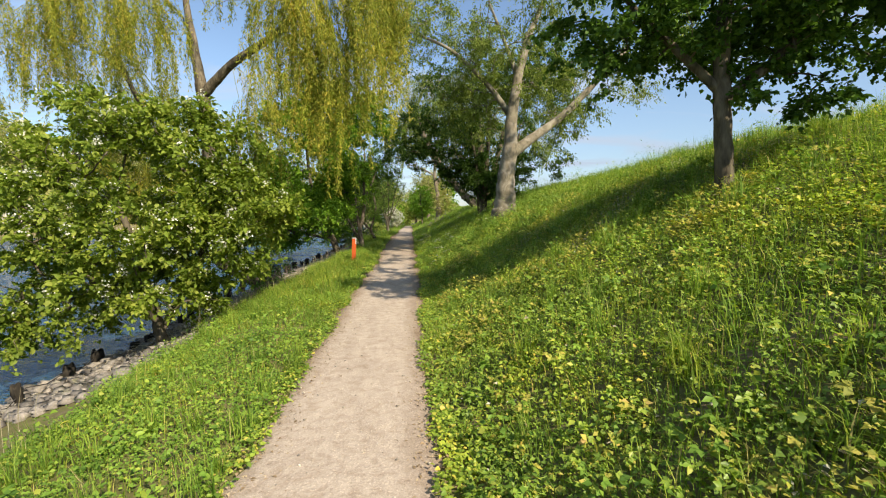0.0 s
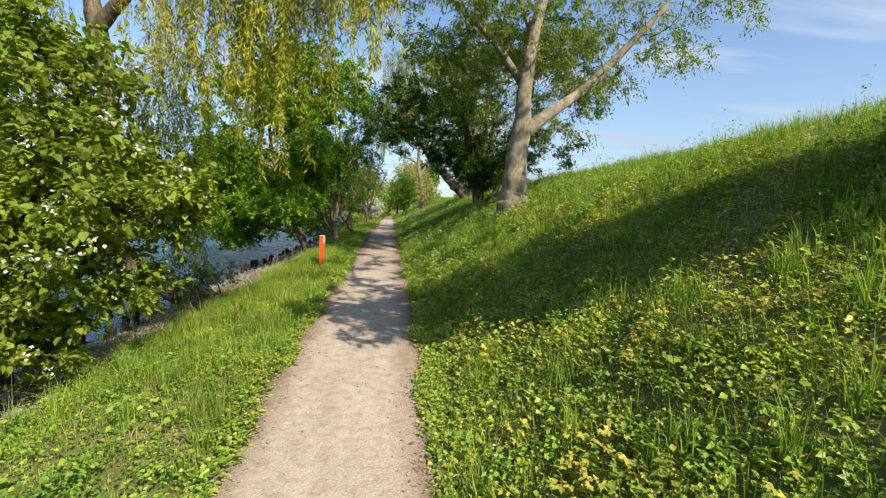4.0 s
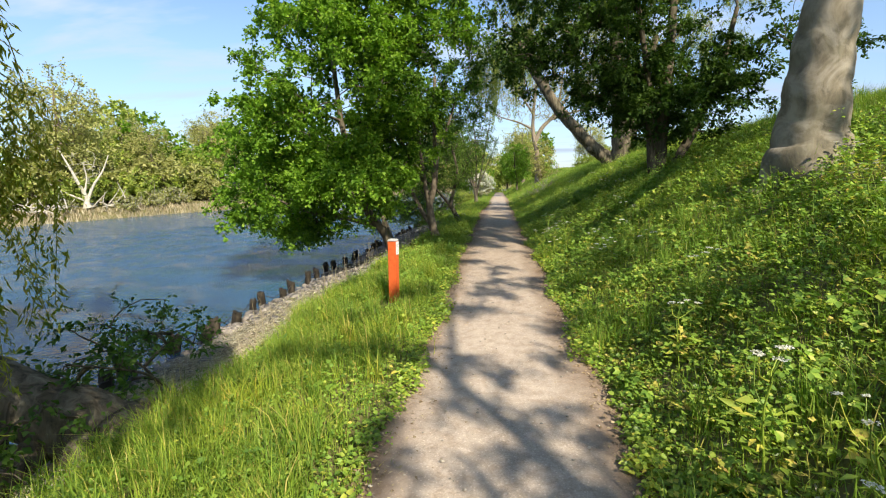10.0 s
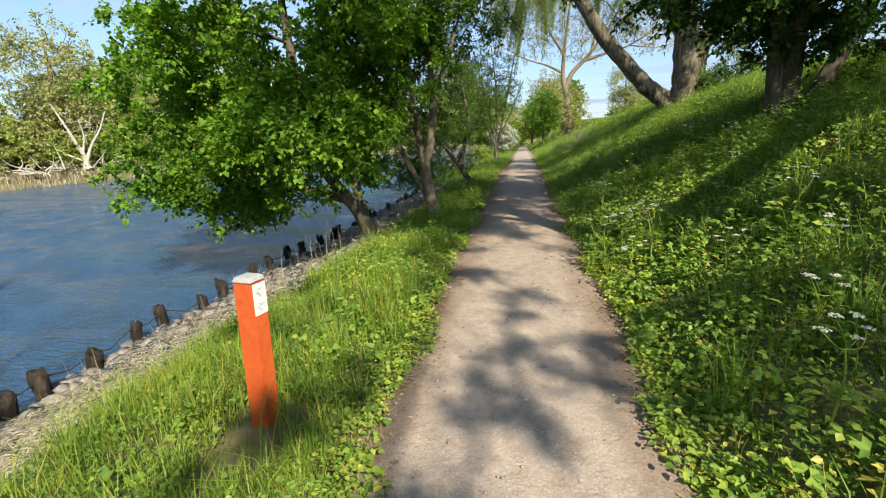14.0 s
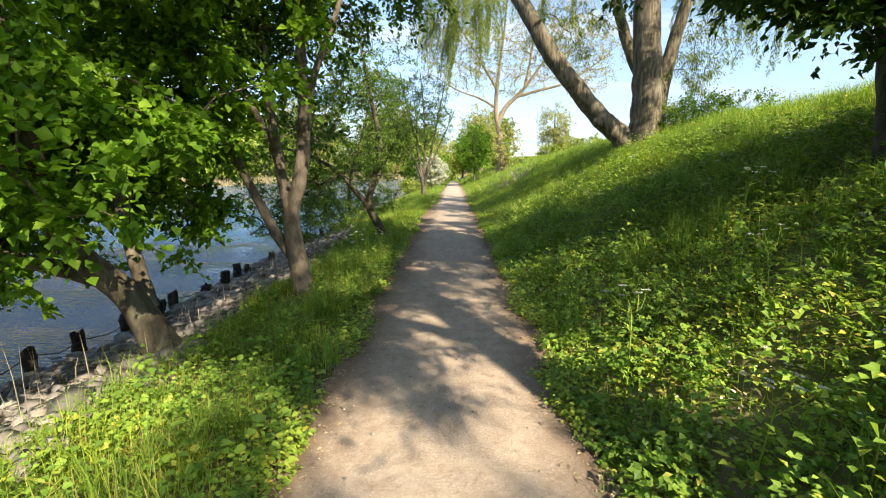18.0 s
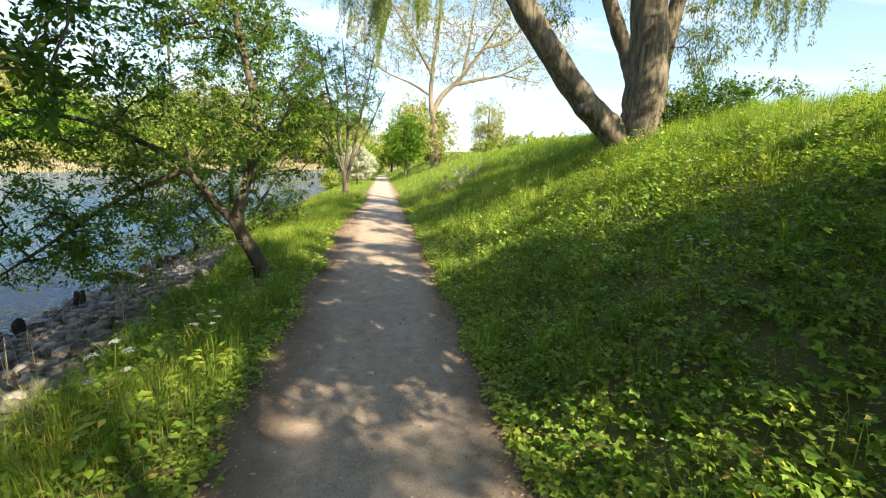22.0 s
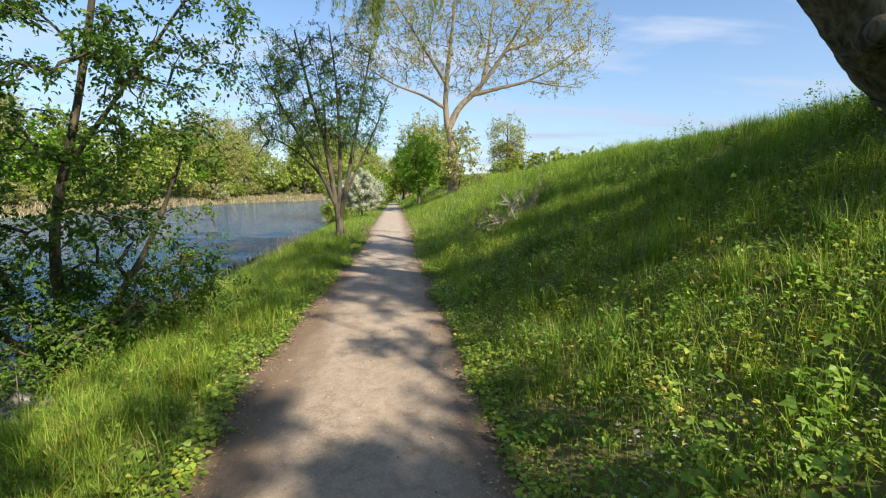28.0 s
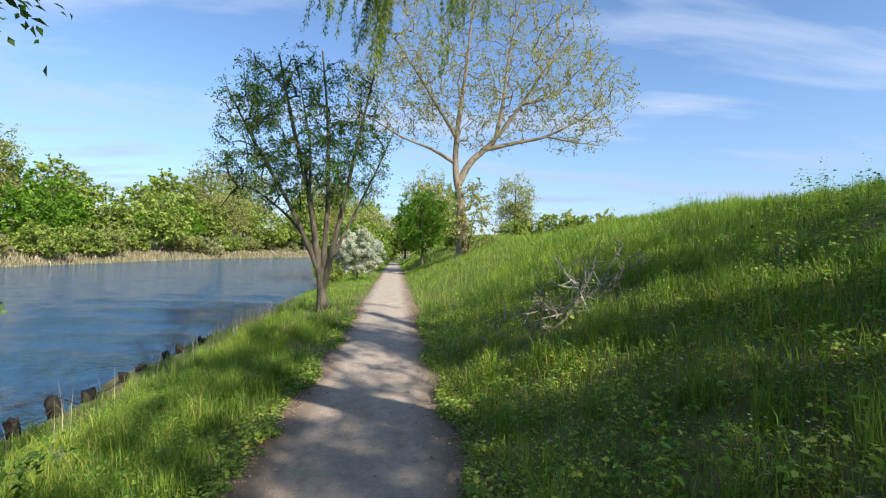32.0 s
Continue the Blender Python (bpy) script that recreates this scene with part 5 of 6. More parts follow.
def build_stones():
    rng = np.random.default_rng(8)
    shapes, faces = [stone_verts(rng) for _ in range(10)], stone_faces()
    meshes = [mesh_of("stone", v, faces, True) for v in shapes]
    for me in meshes:
        me.materials.append(STONE)
    root = thing("stone_bank", (0, 0, 0), "bank of loose pale field stones along the water", "stones", kind="structure")
    spots = []
    for y in np.arange(6.0, 38.0, 0.15):
        for x in np.arange(-6.25, -2.7, 0.16):
            px, py = x + rng.normal(0, 0.05), y + rng.normal(0, 0.05)
            top = float(np.interp(py, [18, 21, 24.5, 30, 33], [-3.85, -3.2, -3.05, -3.1, -3.6])) - 0.15 * math.sin(1.1 * py)
            keep = 1.0 if px < top else (0.4 if px < top + 0.35 else 0.0)
            if rng.uniform() < keep:
                spots.append((px, py, rng.uniform(0.065, 0.145) * (1.25 if rng.uniform() < 0.15 else 1)))
    near = [i for i, s in enumerate(spots) if 18.5 < s[1] < 27.5]
    near = set(rng.choice(near, min(300, len(near)), replace=False).tolist())
    V, T, count = [], [], 0
    for i, (x, y, r) in enumerate(spots):
        z = float(land(x, y)) + 0.25 * r
        k, turn = rng.integers(10), rng.uniform(0, 360)
        m = pose(x, y, z, rng.normal(0, 14), rng.normal(0, 14), turn) @ Matrix.Diagonal((r, r, r, 1))
        if i in near:
            ob = new("stone", meshes[k])
            ob.parent = root
            ob.matrix_basis = m
        else:
            M = np.array(m)
            V.append(shapes[k] @ M[:3, :3].T + M[:3, 3])
            T.append(faces + count)
            count += len(shapes[k])
    tagged(part("stones", mesh_of("stones", np.concatenate(V), np.concatenate(T), True), STONES, root), kind="stuff")


# ---- marker post ----
def box(size, bevel, at=(0, 0, 0)):
    bm = bmesh.new()
    bmesh.ops.create_cube(bm, size=1.0, matrix=Matrix.Translation(at) @ Matrix.Diagonal((*size, 1)))
    bmesh.ops.bevel(bm, geom=bm.edges[:], offset=bevel, segments=2, affect="EDGES")
    return bm


def build_post():
    x, y = -1.92, 16.6
    z = float(land(x, y)) - 0.02
    root = thing("marker_post", (x, y, z), "orange painted wooden trail post with a white plate, standing in grass", "post")
    root.rotation_euler = (radians(-1.0), radians(1.5), radians(-9))
    part("post", box((0.125, 0.125, 1.08), 0.008, (0, 0, 0.4)), PAINT, root, "orange painted square timber")
    bm = bmesh.new()
    bmesh.ops.create_cube(bm, size=1.0, matrix=Matrix.Translation((0, 0, 0.955)) @ Matrix.Diagonal((0.132, 0.132, 0.03, 1)))
    for v in bm.verts:
        if v.co.z > 0.955:
            v.co.x, v.co.y = v.co.x * 0.82, v.co.y * 0.82
    bmesh.ops.bevel(bm, geom=bm.edges[:], offset=0.005, segments=2, affect="EDGES")
    part("cap", bm, CAP, root, "weathered grey top")
    plate = part("plate", box((0.004, 0.105, 0.19), 0.0015, (0.0655, 0.002, 0.835)), PLATE, root, "white plate with two pale printed hearts")
    for dz in (0.88, 0.79):
        lines = []
        for size in (0.03, 0.018):
            a = np.linspace(0, 2 * np.pi, 28)
            hx, hz = 16 * np.sin(a) ** 3, 13 * np.cos(a) - 5 * np.cos(2 * a) - 2 * np.cos(3 * a) - np.cos(4 * a)
            lines.append((np.stack([np.full(28, 0.0685), 0.002 + hx / 16 * size, dz + hz / 16 * size], 1), np.full(28, 0.0022)))
        V, Q = tubes(lines, 4)
        part("heart_mark", mesh_of("heart_mark", V, Q), MARK, plate, "grey printed heart spiral")


build_post()


# ---- dead branches on the slope ----
def build_branches():
    rng = np.random.default_rng(21)
    x0, y0 = 2.35, 39.0
    z0 = float(land(x0, y0))
    root = thing("brushwood", (x0, y0, z0), "heap of grey leafless fallen branches lying in the grass", "brushwood")
    ends = [(-0.75, -0.4, 0.75), (-0.3, -0.2, 0.95), (0.5, 0.1, 0.95), (0.15, -0.4, 0.8), (-1.3, 0.3, 0.5), (0.9, -0.3, 0.65), (-0.1, 0.6, 0.8), (-1.7, 0.2, 0.3), (1.3, 0.5, 0.75), (-1.0, -0.3, 0.3), (0.6, -0.5, 0.35), (1.5, -0.1, 0.4), (-0.5, 0.4, 0.5)]
    for ex, ey, ez in ends:
        a = np.array([rng.normal(0.0, 0.32), rng.normal(0, 0.2), 0.02])
        b = np.array([0.7 * ex, 0.8 * ey, 0.78 * ez])
        mid = (a + b) / 2 + rng.normal(0, 0.1, 3)
        line = smooth_line([a, mid, b], 9)
        line[:, 2] += land(x0 + line[:, 0], y0 + line[:, 1]) - z0
        V, Q = tubes([(line, np.linspace(0.02, 0.005, 9))], 6)
        wood = DEADWOOD if ez > 0.9 else BRUSH
        bough = part("branch", mesh_of("branch", V, Q, True), wood, root)
        for k in rng.integers(2, 9, 12):
            d = unit(rng.normal(0, 1, 3) + unit(b - a) * 0.9 + [0, 0, 0.3]) * rng.uniform(0.12, 0.4)
            V, Q = tubes([(smooth_line([line[k], line[k] + d * 0.5 + rng.normal(0, 0.04, 3), line[k] + d], 5), np.linspace(0.009, 0.003, 5))], 5)
            part("twig", mesh_of("twig", V, Q, True), wood, bough)


build_branches()


# ---- white-flowered cow parsley ----
def parsley(seed):
    rng = np.random.default_rng(seed)
    root = thing("cow_parsley", (0, 0, 0), "flowering cow parsley with flat white umbels in the grass", "wildflower", "cow parsley along the path")
    tall = rng.uniform(0.5, 0.72)
    lines = [(smooth_line([(0, 0, -0.03), (0.02, 0.01, 0.3), (0.0, 0.03, tall * 0.75)], 6), np.linspace(0.006, 0.004, 6))]
    heads = []
    for k in range(5):
        a = 2 * np.pi * k / 5 + rng.uniform(0, 0.6)
        out = rng.uniform(0.05, 0.13)
        foot = lines[0][0][rng.integers(2, 6)]
        head = np.array([math.cos(a) * out, math.sin(a) * out, tall * rng.uniform(0.85, 1.08)])
        lines.append((smooth_line([foot, (foot + head) / 2 + [0.02, 0, -0.03], head], 5), np.linspace(0.0035, 0.002, 5)))
        heads.append(head)
    V, Q = tubes(lines, 4)
    part("stem", mesh_of("stem", V, Q, True), WEEDS, root)
    n = 40
    a, up = rng.uniform(0, 2 * np.pi, n), rng.uniform(0.08, tall * 0.6, n)
    D = np.stack([np.cos(a), np.sin(a), rng.uniform(-0.2, 0.4, n)], 1)
    P = D * rng.uniform(0.02, 0.16, (n, 1)) * [1, 1, 0] + np.stack([np.zeros(n), np.zeros(n), up], 1)
    V, T = leaves(P, D, np.tile([0, 0, 1.0], (n, 1)) + rng.normal(0, 0.3, (n, 3)), rng.uniform(0.05, 0.1, n), rng.uniform(0.02, 0.045, n))
    part("foliage", mesh_of("foliage", V, T), WEEDS, root)
    for head in heads:
        n = 34
        r, a = rng.uniform(0, 1, n) ** 0.5 * rng.uniform(0.014, 0.028), rng.uniform(0, 2 * np.pi, n)
        P = head + np.stack([r * np.cos(a), r * np.sin(a), 0.012 - 4 * r**2], 1)
        V, T = leaves(P, rng.normal(size=(n, 3)) * [1, 1, 0.2], np.tile([0, 0, 1.0], (n, 1)) + rng.normal(0, 0.3, (n, 3)), np.full(n, 0.011), np.full(n, 0.011))
        part("umbel", mesh_of("umbel", V, T), BLOSSOM, root, "white umbel of tiny flowers")
    return root


def build_parsley():
    rng = np.random.default_rng(30)
    kinds = [parsley(s) for s in (1, 2, 3)]
    spots = [(0.82, 11.6), (1.15, 11.9), (0.72, 11.2), (0.95, 12.4), (0.62, 19.4), (0.8, 19.7), (0.95, 19.1), (0.7, 18.7), (1.3, 18.2), (1.6, 17.6), (1.9, 18.6), (1.25, 17.0), (1.0, 16.4), (1.5, 16.0),
             (1.05, 20.6), (0.85, 21.6), (1.7, 19.8), (2.2, 20.4), (2.6, 21.6), (2.0, 22.0), (2.9, 14.5), (2.4, 13.6), (3.3, 15.4), (2.9, 24.3), (2.5, 23.2), (3.4, 23.8), (-1.75, 25.6), (-1.6, 26.3),
             (-2.2, 27.6), (1.4, 14.3), (1.0, 13.6), (2.2, 28.3), (2.6, 29.2), (3.2, 28.0), (3.8, 26.0), (4.4, 20.6), (-2.3, 29.3), (2.0, 26.0)]
    for n, (x, y) in enumerate(spots):
        m = pose(x, y, float(land(x, y)), rng.normal(0, 5), rng.normal(0, 5), rng.uniform(0, 360))
        s = rng.uniform(0.85, 1.25)
        if n < 3:
            kinds[n].matrix_basis = m
        else:
            copy_thing(kinds[n % 3], m @ Matrix.Diagonal((s, s, s, 1)))


build_parsley()


# ---- grass, weeds, litter ----
def patchy(x, y, a, b, c=0.0):
    return 0.5 + 0.25 * (np.sin(a * x + 1.7 * np.sin(b * y + c)) + np.sin(b * 1.3 * y - 0.8 * a * x + c))


# thin growth round the post, the tree feet and the dead branches: place, half sizes, share kept
CLEARINGS = [(-1.83, 16.3, 0.26, 0.42, 0.0), (-2.4, 24.4, 0.34, 0.6, 0.2), (-2.05, 29.4, 0.3, 0.6, 0.2), (2.3, 38.8, 1.1, 0.6, 0.35), (-2.1, 45.2, 0.4, 0.6, 0.3)]


def scatter(rng, n, x0, x1, y0, y1, clear=0.0):
    """Points on the land, off the path."""
    x, y = rng.uniform(x0, x1, n), rng.uniform(y0, y1, n)
    creep = clear - 0.1 * rng.uniform(0, 1, n) ** 2 * (0.4 + 1.2 * patchy(x, y, 0.1, 3.1, 1))
    off = (x < left_edge(y) - creep) | (x > right_edge(y) + creep)
    off &= x > np.interp(y, [6, 18, 21, 24.5, 30, 33, 34.5, 38], [-3.6, -3.65, -3.1, -2.95, -3.0, -3.4, -3.75, -5.3]) + 0.18 * np.sin(1.7 * y) + 0.12 * np.sin(5.3 * y) + near_shift(y)
    for cx, cy, rx, ry, kept in CLEARINGS:
        off &= (((x - cx) / rx) ** 2 + ((y - cy) / ry) ** 2 > 1) | (rng.uniform(size=n) < kept)
    x, y = x[off], y[off]
    return x, y


def grass_field(name, label, n, area, tall, wide, seed, material, keep=None, bend=0.5, clear=-0.02):
    rng = np.random.default_rng(seed)
    x, y = scatter(rng, n, *area, clear)
    if keep is not None:
        chosen = rng.uniform(size=len(x)) < keep(x, y)
        x, y = x[chosen], y[chosen]
    P = np.stack([x, y, land(x, y) - 0.015], 1)
    edge = np.minimum(np.abs(x - left_edge(y)), np.abs(x - right_edge(y)))
    low = np.clip(0.35 + edge / 0.5, 0.35, 1) * np.where(x < 0, np.interp(y, [6, 10, 18, 22], [0.55, 1.0, 1.0, 0.8]), 1.0)
    size = (0.5 + 0.55 * patchy(x, y, 1.3, 0.9, seed) + 0.75 * np.maximum(0, patchy(x, y, 6.1, 4.7, seed + 1) - 0.3)) * low
    V, F = blades(P, rng.uniform(*tall, len(x)) * size, rng.uniform(*wide, len(x)), rng, bend)
    me = mesh_of(name, V, F)
    me.materials.append(material)
    tagged(new(name, me), label, "grass", kind="stuff")


def spread_leaf(P, D, N, L, W):
    """Three leaflets on one stalk."""
    D, N = unit(D), unit(N)
    S = np.cross(N, D)
    turns = [-1.05, 0.0, 1.05]
    ways = np.concatenate([D * math.cos(a) + S * math.sin(a) for a in turns])
    long = np.concatenate([L * 0.85, L, L * 0.85])
    return leaves(np.tile(P, (3, 1)), ways, np.tile(N, (3, 1)), long, np.tile(W, 3) * 0.85, 0.12)


def bare(x, y):
    """Worn patches on the slope where the growth has died back."""
    return np.clip(5.0 * patchy(x, y, 2.3, 1.9, 8) - 3.7, 0, 1) * np.clip((x - 0.9) / 0.6, 0, 1) * np.interp(y, [12, 20], [1.0, 0.35])


def weed_field(name, label, plants, area, tall, leaf, seed, keep=None, each=9, material=None, shaped=leaves, wide=0.06):
    rng = np.random.default_rng(seed)
    x, y = scatter(rng, plants, *area, 0.02)
    chance = np.ones(len(x)) if keep is None else keep(x, y)
    chosen = rng.uniform(size=len(x)) < chance * (1 - 0.8 * bare(x, y))
    x, y = x[chosen], y[chosen]
    edge = np.minimum(np.abs(x - left_edge(y)), np.abs(x - right_edge(y)))
    top = rng.uniform(*tall, len(x)) * np.clip(0.35 + edge / 0.6, 0.35, 1) * (0.55 + 1.0 * patchy(x, y, 5.3, 4.1, seed))
    P0 = np.repeat(np.stack([x, y, land(x, y)], 1), each, 0)
    H = np.repeat(top, each) * rng.uniform(0.25, 1.0, len(P0))
    a = rng.uniform(0, 2 * np.pi, len(P0))
    D = np.stack([np.cos(a), np.sin(a), rng.uniform(-0.5, 0.5, len(P0))], 1)
    P = P0 + np.stack([np.zeros(len(H)), np.zeros(len(H)), H], 1) + D * [1, 1, 0] * rng.uniform(0.0, wide, (len(H), 1))
    N = np.tile([0, 0, 1.0], (len(P), 1)) + 0.45 * np.array(sun_way) + rng.normal(0, 0.5, (len(P), 3))
    L = rng.uniform(*leaf, len(P)) * np.repeat(rng.uniform(0.7, 1.25, len(x)), each)
    V, T = shaped(P, D, N, L, L * rng.uniform(0.55, 0.9, len(P)))
    me = mesh_of(name, V, T)
    me.materials.append(material or WEEDS)
    tagged(new(name, me), label, "weeds", kind="stuff")


def leafy_zone(x, y):
    """Where broad leaves take over from grass under the trees."""
    along = np.interp(y, [10, 14, 19, 27, 32], [0.0, 0.25, 0.8, 0.8, 0.0])
    return along * np.clip((6.2 - x) / 1.5, 0, 1) * np.clip(0.6 + 0.8 * patchy(x, y, 1.4, 0.9, 5), 0, 1)


def upslope(x, y):
    low = np.interp(y, [8, 15], [0.4, 1.0])
    return np.where(x < 5.0, low, 1.0) * (1 - leafy_zone(x, y)) * np.clip((x - 0.8 + 1.2 * (patchy(x, y, 0.8, 0.5) - 0.5)) / 3.0, 0.25, 1)


def leafy_right(x, y):
    here = np.interp(y, [-2, 3, 10, 14, 26, 30, 36, 60], [1.0, 1.0, 0.85, 0.75, 0.9, 0.9, 0.75, 0.3])
    return here * np.clip(1.25 - x / 8.0, 0.15, 1) * (0.45 + 0.8 * patchy(x, y, 1.1, 0.7, 2))


grass_field("grass", "fresh green grass and herbs along the river side", 190000, (-5.4, -0.8, -2, 40), (0.12, 0.36), (0.004, 0.008), 51, GRASS, lambda x, y: (1 - 0.4 * leafy_zone(-x, y)) * np.interp(y, [4, 10], [0.55, 1.0]), 0.9)
grass_field("slope_grass", "lush green grass on the lower slope", 130000, (0.3, 4.4, -1, 40), (0.1, 0.28), (0.004, 0.008), 52, GRASS, lambda x, y: (1 - 1.05 * leafy_zone(x, y)) * np.interp(y, [8, 13], [0.6, 1.0]), 0.8)
grass_field("tall_grass", "tall seeding grass on the upper slope", 120000, (1.4, 9.6, -1, 48), (0.18, 0.42), (0.004, 0.009), 53, TALL, upslope, 1.05)
grass_field("far_grass", "long grass on the slope and bank ahead", 80000, (-5.6, 11, 38, 66), (0.12, 0.36), (0.008, 0.015), 54, TALL, None, 0.8)
grass_field("distant_grass", "grass along the path in the distance", 40000, (-4.6, 20, 68, 118), (0.2, 0.4), (0.03, 0.05), 55, TALL, None, 0.7)
weed_field("low_weeds", "low leafy weeds on the river side", 24000, (-4.2, -0.9, -1, 40), (0.05, 0.22), (0.016, 0.042), 61, lambda x, y: (0.35 + 0.9 * patchy(x, y, 1.5, 0.8, 1)) * np.interp(y, [5, 12], [1.5, 0.9]), material=HERBS)
def build_tussocks():
    """Taller clumps of grass that stand out of the sward."""
    rng = np.random.default_rng(66)
    cx, cy = scatter(rng, 1700, -3.4, 7.5, 0, 46, 0.12)
    held = (cx < 0) | (cy > 12) | (rng.uniform(size=len(cx)) < 0.55)
    cx, cy = cx[held], cy[held]
    each = 46
    r = rng.uniform(0.05, 0.16, len(cx))
    a, q = rng.uniform(0, 2 * np.pi, (len(cx), each)), rng.uniform(0, 1, (len(cx), each)) ** 0.6
    x = (cx[:, None] + r[:, None] * q * np.cos(a)).ravel()
    y = (cy[:, None] + r[:, None] * q * np.sin(a)).ravel()
    tall = np.repeat(rng.uniform(0.28, 0.58, len(cx)) * np.where(cx < 0, 0.8, 1.0), each) * rng.uniform(0.55, 1.0, len(x))
    V, F = blades(np.stack([x, y, land(x, y) - 0.01], 1), tall, rng.uniform(0.004, 0.009, len(x)), rng, 0.8)
    me = mesh_of("tussocks", V, F)
    me.materials.append(TALL)
    tagged(new("tussocks", me), "tall tufts of long arching grass", "grass", kind="stuff")


build_tussocks()


def build_verge():
    """Rank grass along the top of the river bank."""
    rng = np.random.default_rng(69)
    cx, cy = scatter(rng, 1500, -3.7, -1.45, 8, 44, 0.3)
    held = rng.uniform(size=len(cx)) < np.interp(cy, [8, 10, 17, 20, 30, 34, 44], [0.3, 1.0, 1.0, 0.45, 0.5, 0.8, 0.8]) * np.clip(1.6 * patchy(cx, cy, 2.2, 1.6, 5), 0.2, 1)
    cx, cy = cx[held], cy[held]
    each = 60
    r = rng.uniform(0.06, 0.2, len(cx))
    a, q = rng.uniform(0, 2 * np.pi, (len(cx), each)), rng.uniform(0, 1, (len(cx), each)) ** 0.6
    x = (cx[:, None] + r[:, None] * q * np.cos(a)).ravel()
    y = (cy[:, None] + r[:, None] * q * np.sin(a)).ravel()
    tall = np.repeat(rng.uniform(0.26, 0.56, len(cx)), each) * rng.uniform(0.4, 1.0, len(x))
    V, F = blades(np.stack([x, y, land(x, y) - 0.01], 1), tall, rng.uniform(0.004, 0.008, len(x)), rng, 1.0)
    me = mesh_of("verge_grass", V, F)
    me.materials.append(GRASS)
    tagged(new("verge_grass", me), "rank tufts of fresh grass along the top of the bank", "grass", kind="stuff")


build_verge()


def build_edge_growth():
    """Small herbs and tufts that spill over both edges of the path."""
    rng = np.random.default_rng(67)
    n = 9000
    y = rng.uniform(0.5, 44, n)
    right = rng.uniform(size=n) < 0.55
    lush = np.clip(1.7 * patchy(np.where(right, 3.0, 0.0), y, 1.0, 2.7, 3) - 0.35, 0.05, 1) * np.interp(y, [6, 14], [0.5, 1])
    out = rng.exponential(0.1, n) - 0.17 * lush * rng.uniform(0.2, 1, n)
    x = np.where(right, right_edge(y) + out, left_edge(y) - out)
    chosen = rng.uniform(size=n) < 0.3 + 0.7 * lush
    x, y, lush = x[chosen], y[chosen], lush[chosen]
    each = 8
    P0 = np.repeat(np.stack([x, y, np.maximum(land(x, y), dip(y)) + 0.006], 1), each, 0)
    H = np.repeat(rng.uniform(0.02, 0.13, len(x)) * (0.5 + 0.7 * lush), each) * rng.uniform(0.1, 1, len(P0))
    a = rng.uniform(0, 2 * np.pi, len(P0))
    D = np.stack([np.cos(a), np.sin(a), rng.uniform(-0.4, 0.35, len(P0))], 1)
    P = P0 + np.stack([0 * H, 0 * H, H], 1) + D * [1, 1, 0] * rng.uniform(0, 0.05, (len(H), 1))
    L = rng.uniform(0.018, 0.05, len(P))
    V, T = round_leaves(P, D, np.tile([0, 0, 1.0], (len(P), 1)) + rng.normal(0, 0.4, (len(P), 3)), L, L * rng.uniform(0.5, 0.9, len(P)))
    me = mesh_of("edge_herbs", V, T)
    me.materials.append(WEEDS)
    tagged(new("edge_herbs", me), "small trampled herbs spilling over the path's edges", "weeds", kind="stuff")


build_edge_growth()
weed_field("ground_ivy", "broad-leaved low growth with dark gaps beside the path", 15000, (0.4, 5.4, 1, 36), (0.05, 0.34), (0.03, 0.068), 64, lambda x, y: 0.1 + 1.1 * leafy_zone(x, y), 7, HERBS, spread_leaf, 0.11)
weed_field("bank_herbs", "broad-leaved herbs at the river side of the path", 5000, (-3.0, -0.9, 1, 36), (0.06, 0.3), (0.03, 0.066), 65, lambda x, y: 0.12 + 0.6 * leafy_zone(-x, y) * (y > 17), 9, HERBS, round_leaves)
weed_field("chickweed", "carpet of tiny leaves under the taller herbs", 22000, (0.5, 5.2, 1.0, 36), (0.02, 0.1), (0.014, 0.03), 70, lambda x, y: 0.45 + 0.5 * patchy(x, y, 1.3, 1.0, 4), 7, None, leaves, 0.09)
weed_field("yellow_herbs", "yellowing leaves round the worn patches of the slope", 17000, (0.7, 5.6, 0.8, 34), (0.1, 0.27), (0.022, 0.055), 71, lambda x, y: np.clip(3.0 * patchy(x, y, 2.3, 1.9, 8) - 1.6, 0.05, 0.8) * np.interp(y, [12, 18, 28], [1.0, 0.12, 0.06]), 7, YELLOWING, spread_leaf, 0.09)
weed_field("tall_weeds", "taller leafy stands of nettles and herbs", 5200, (0.7, 7.5, 0, 46), (0.28, 0.58), (0.025, 0.06), 63, lambda x, y: np.clip(2.6 * patchy(x, y, 2.1, 1.4, 4) - 1.15, 0, 1) * np.interp(y, [7, 14, 26, 34, 42], [0.2, 0.9, 1.2, 1.5, 0.6]), 14, HERBS)
weed_field("leafy_weeds", "dense leafy ground cover on the slope", 44000, (0.4, 7.4, 0.5, 44), (0.04, 0.2), (0.02, 0.05), 62, leafy_right, 8)
weed_field("slope_herbs", "low trifoliate herbs matted over the sunny slope", 9500, (0.45, 5.6, 1.2, 15), (0.03, 0.16), (0.018, 0.044), 68, lambda x, y: 0.3 + 0.9 * patchy(x, y, 1.7, 1.2, 3), 7, None, spread_leaf, 0.08)


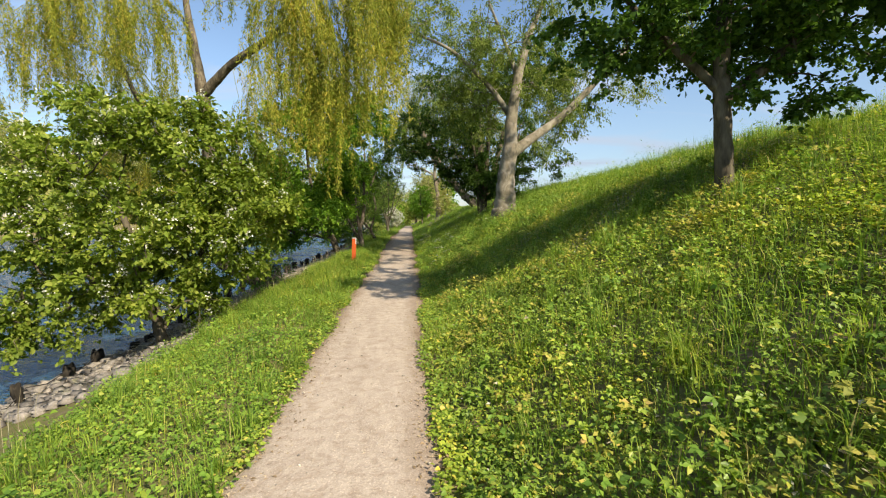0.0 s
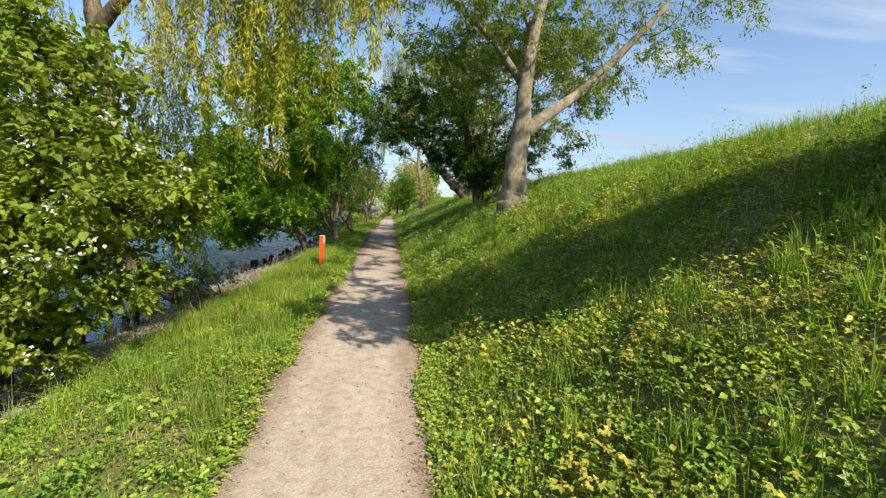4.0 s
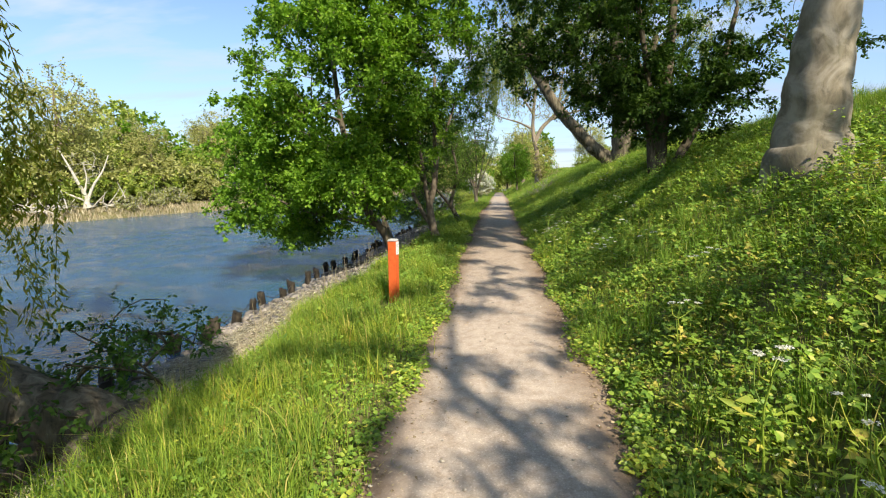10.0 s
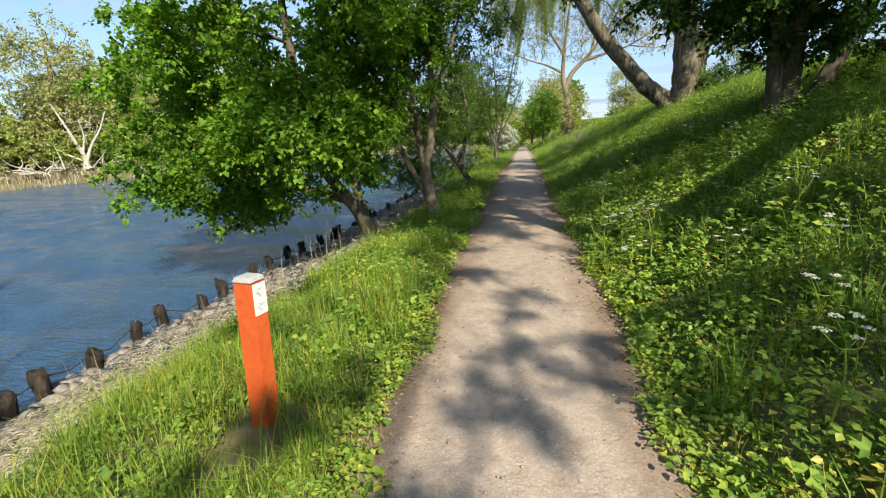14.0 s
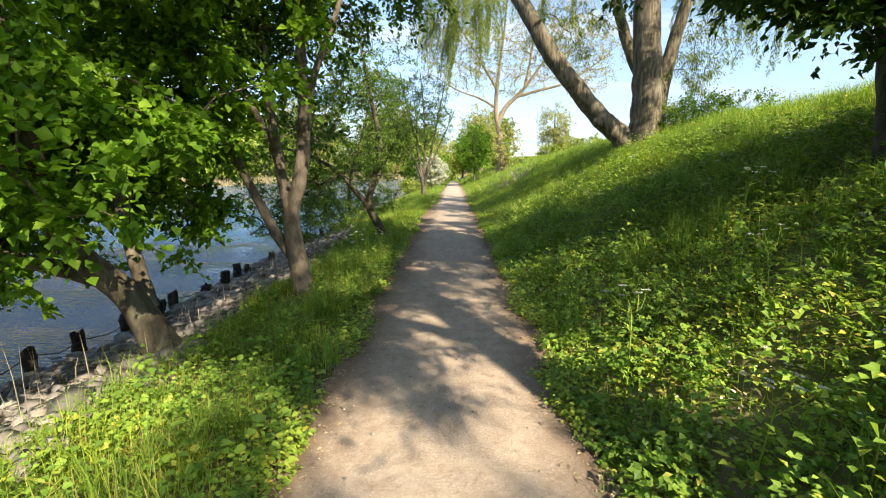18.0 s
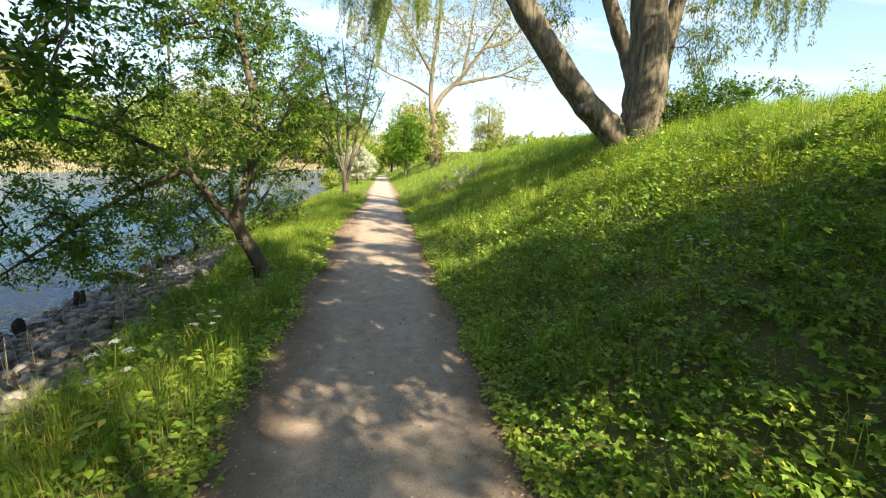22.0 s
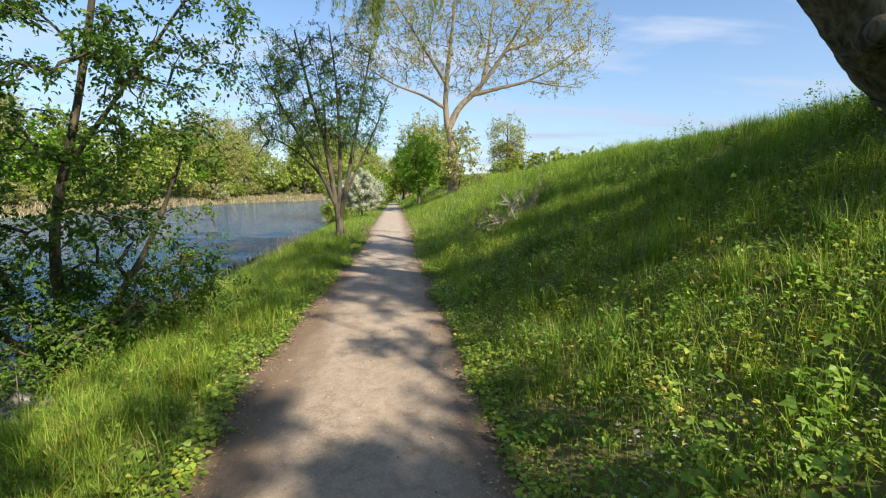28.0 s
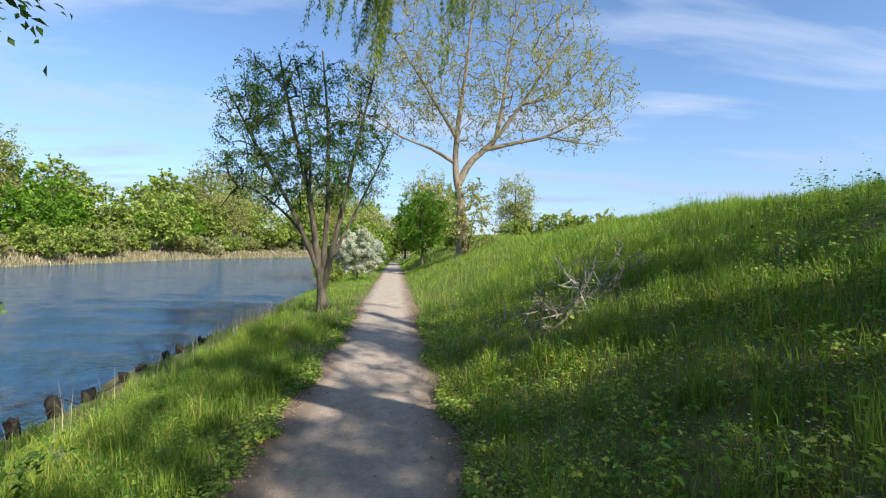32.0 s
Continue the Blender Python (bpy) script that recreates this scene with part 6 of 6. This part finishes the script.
def build_far_reeds():
    rng = np.random.default_rng(70)
    n = 16000
    y = rng.uniform(-10, 150, n)
    x = far_shore(y) - rng.uniform(-0.6, 3.2, n)
    P = np.stack([x, y, np.maximum(land(x, y), WATER_Z) - 0.05], 1)
    V, F = blades(P, rng.uniform(0.25, 0.75, n), rng.uniform(0.05, 0.1, n), rng, 0.7)
    me = mesh_of("reeds", V, F)
    me.materials.append(REED)
    tagged(new("reeds", me), "dry straw-coloured reeds along the far shore", "reeds", kind="stuff")
    n = 900
    y = np.concatenate([rng.normal(46.5, 2.2, n // 2), rng.normal(3.6, 0.5, n // 8), rng.uniform(8, 40, n - n // 2 - n // 8)])
    x = -4.1 + rng.normal(0, 0.3, n)
    P = np.stack([x, y, land(x, y)], 1)
    V, F = blades(P, rng.uniform(0.3, 0.85, n), rng.uniform(0.005, 0.011, n), rng, 0.35)
    me = mesh_of("dry_stalks", V, F)
    me.materials.append(REED)
    tagged(new("dry_stalks", me), "dry pale stalks standing at the top of the stony bank", "stalks", kind="stuff")


def build_litter():
    rng = np.random.default_rng(80)
    n = 30000
    y = 46 * rng.uniform(0, 1, n) ** 0.75
    right = rng.uniform(size=n) < 0.55
    x = np.where(right, right_edge(y) - np.abs(rng.normal(0, 0.15, n)) + 0.06, left_edge(y) + np.abs(rng.normal(0, 0.17, n)) - 0.06)
    P = np.stack([x, y, np.maximum(land(x, y), 0.004 + dip(y)) + 0.012], 1)
    a = rng.uniform(0, 2 * np.pi, n)
    D = np.stack([np.cos(a), np.sin(a), rng.normal(0, 0.12, n)], 1)
    L = rng.uniform(0.01, 0.045, n)
    V, T = leaves(P, D, np.tile([0, 0, 1.0], (n, 1)) + rng.normal(0, 0.25, (n, 3)), L, L * rng.uniform(0.12, 0.6, n))
    me = mesh_of("leaf_litter", V, T)
    me.materials.append(LITTER)
    tagged(new("leaf_litter", me), "dry brown leaf crumbs and twigs at the path's edges", "litter", kind="stuff")
    n = 26000
    y = rng.normal(14.8, 2.6, n)
    x = rng.uniform(-5.5, -3.5, n)
    P = np.stack([x, y, land(x, y) + rng.uniform(0.05, 0.17, n)], 1)
    a = rng.uniform(0, 2 * np.pi, n)
    L = rng.uniform(0.04, 0.15, n)
    V, T = leaves(P, np.stack([np.cos(a), np.sin(a), rng.normal(0, 0.15, n)], 1), np.tile([0, 0, 1.0], (n, 1)), L, np.full(n, 0.009))
    me = mesh_of("straw", V, T)
    me.materials.append(STRAW)
    tagged(new("straw", me), "dry flattened straw lying over the stones of the bank", "straw", kind="stuff")
    n = 2600
    y = rng.uniform(1, 42, n)
    L, R = left_edge(y), right_edge(y)
    x = L + (R - L) * rng.uniform(0.04, 0.96, n)
    shapes, faces = [stone_verts(rng) for _ in range(6)], stone_faces()
    V, T = [], []
    for i in range(n):
        r = 0.003 + 0.012 * rng.uniform() ** 4
        V.append(shapes[i % 6] * r + [x[i], y[i], 0.018 + 0.3 * r + dip(y[i])])
        T.append(faces + 20 * i)
    me = mesh_of("pebbles", np.concatenate(V), np.concatenate(T), True)
    me.materials.append(PEBBLE)
    tagged(new("pebbles", me), "small pale pebbles lying loose on the path", "pebbles", kind="stuff")


def build_slope_litter():
    rng = np.random.default_rng(83)
    n = 26000
    x, y = scatter(rng, 3 * n, 0.5, 6.0, 0, 40, 0.0)
    chosen = rng.uniform(size=len(x)) < 0.05 + bare(x, y)
    x, y = x[chosen], y[chosen]
    P = np.stack([x, y, land(x, y) + rng.uniform(0.01, 0.09, len(x))], 1)
    a = rng.uniform(0, 2 * np.pi, len(x))
    L = rng.uniform(0.02, 0.07, len(x))
    V, T = leaves(P, np.stack([np.cos(a), np.sin(a), rng.normal(0, 0.2, len(x))], 1), np.tile([0, 0, 1.0], (len(x), 1)) + rng.normal(0, 0.4, (len(x), 3)), L, L * rng.uniform(0.2, 0.7, len(x)))
    me = mesh_of("dead_leaves", V, T)
    me.materials.append(STRAW)
    tagged(new("dead_leaves", me), "withered brown and straw-coloured leaves among the slope's weeds", "litter", kind="stuff")


def build_stitchwort():
    """Tiny white flowers among the shaded leaves."""
    rng = np.random.default_rng(84)
    x, y = scatter(rng, 3000, 0.6, 3.8, 12, 36, 0.05)
    chosen = rng.uniform(size=len(x)) < np.clip(2.6 * patchy(x, y, 1.9, 1.3, 2) - 1.0, 0.02, 1) * np.interp(y, [12, 20, 26, 31, 36], [0.1, 0.12, 1.0, 1.0, 0.2])
    x, y = x[chosen], y[chosen]
    K = 5
    P = np.repeat(np.stack([x, y, land(x, y) + rng.uniform(0.1, 0.26, len(x))], 1), K, 0)
    a = np.tile(np.arange(K) * 2 * np.pi / K, len(x)) + np.repeat(rng.uniform(0, 6, len(x)), K)
    V, T = leaves(P, np.stack([np.cos(a), np.sin(a), 0.1 + 0 * a], 1), np.tile([0, 0, 1.0], (len(P), 1)), np.full(len(P), 0.011), np.full(len(P), 0.008))
    me = mesh_of("stitchwort", V, T)
    me.materials.append(BLOSSOM)
    tagged(new("stitchwort", me), "tiny white star flowers scattered among low leaves", "wildflower", kind="stuff")


build_stitchwort()
build_slope_litter()
build_far_reeds()
build_litter()
build_stones()
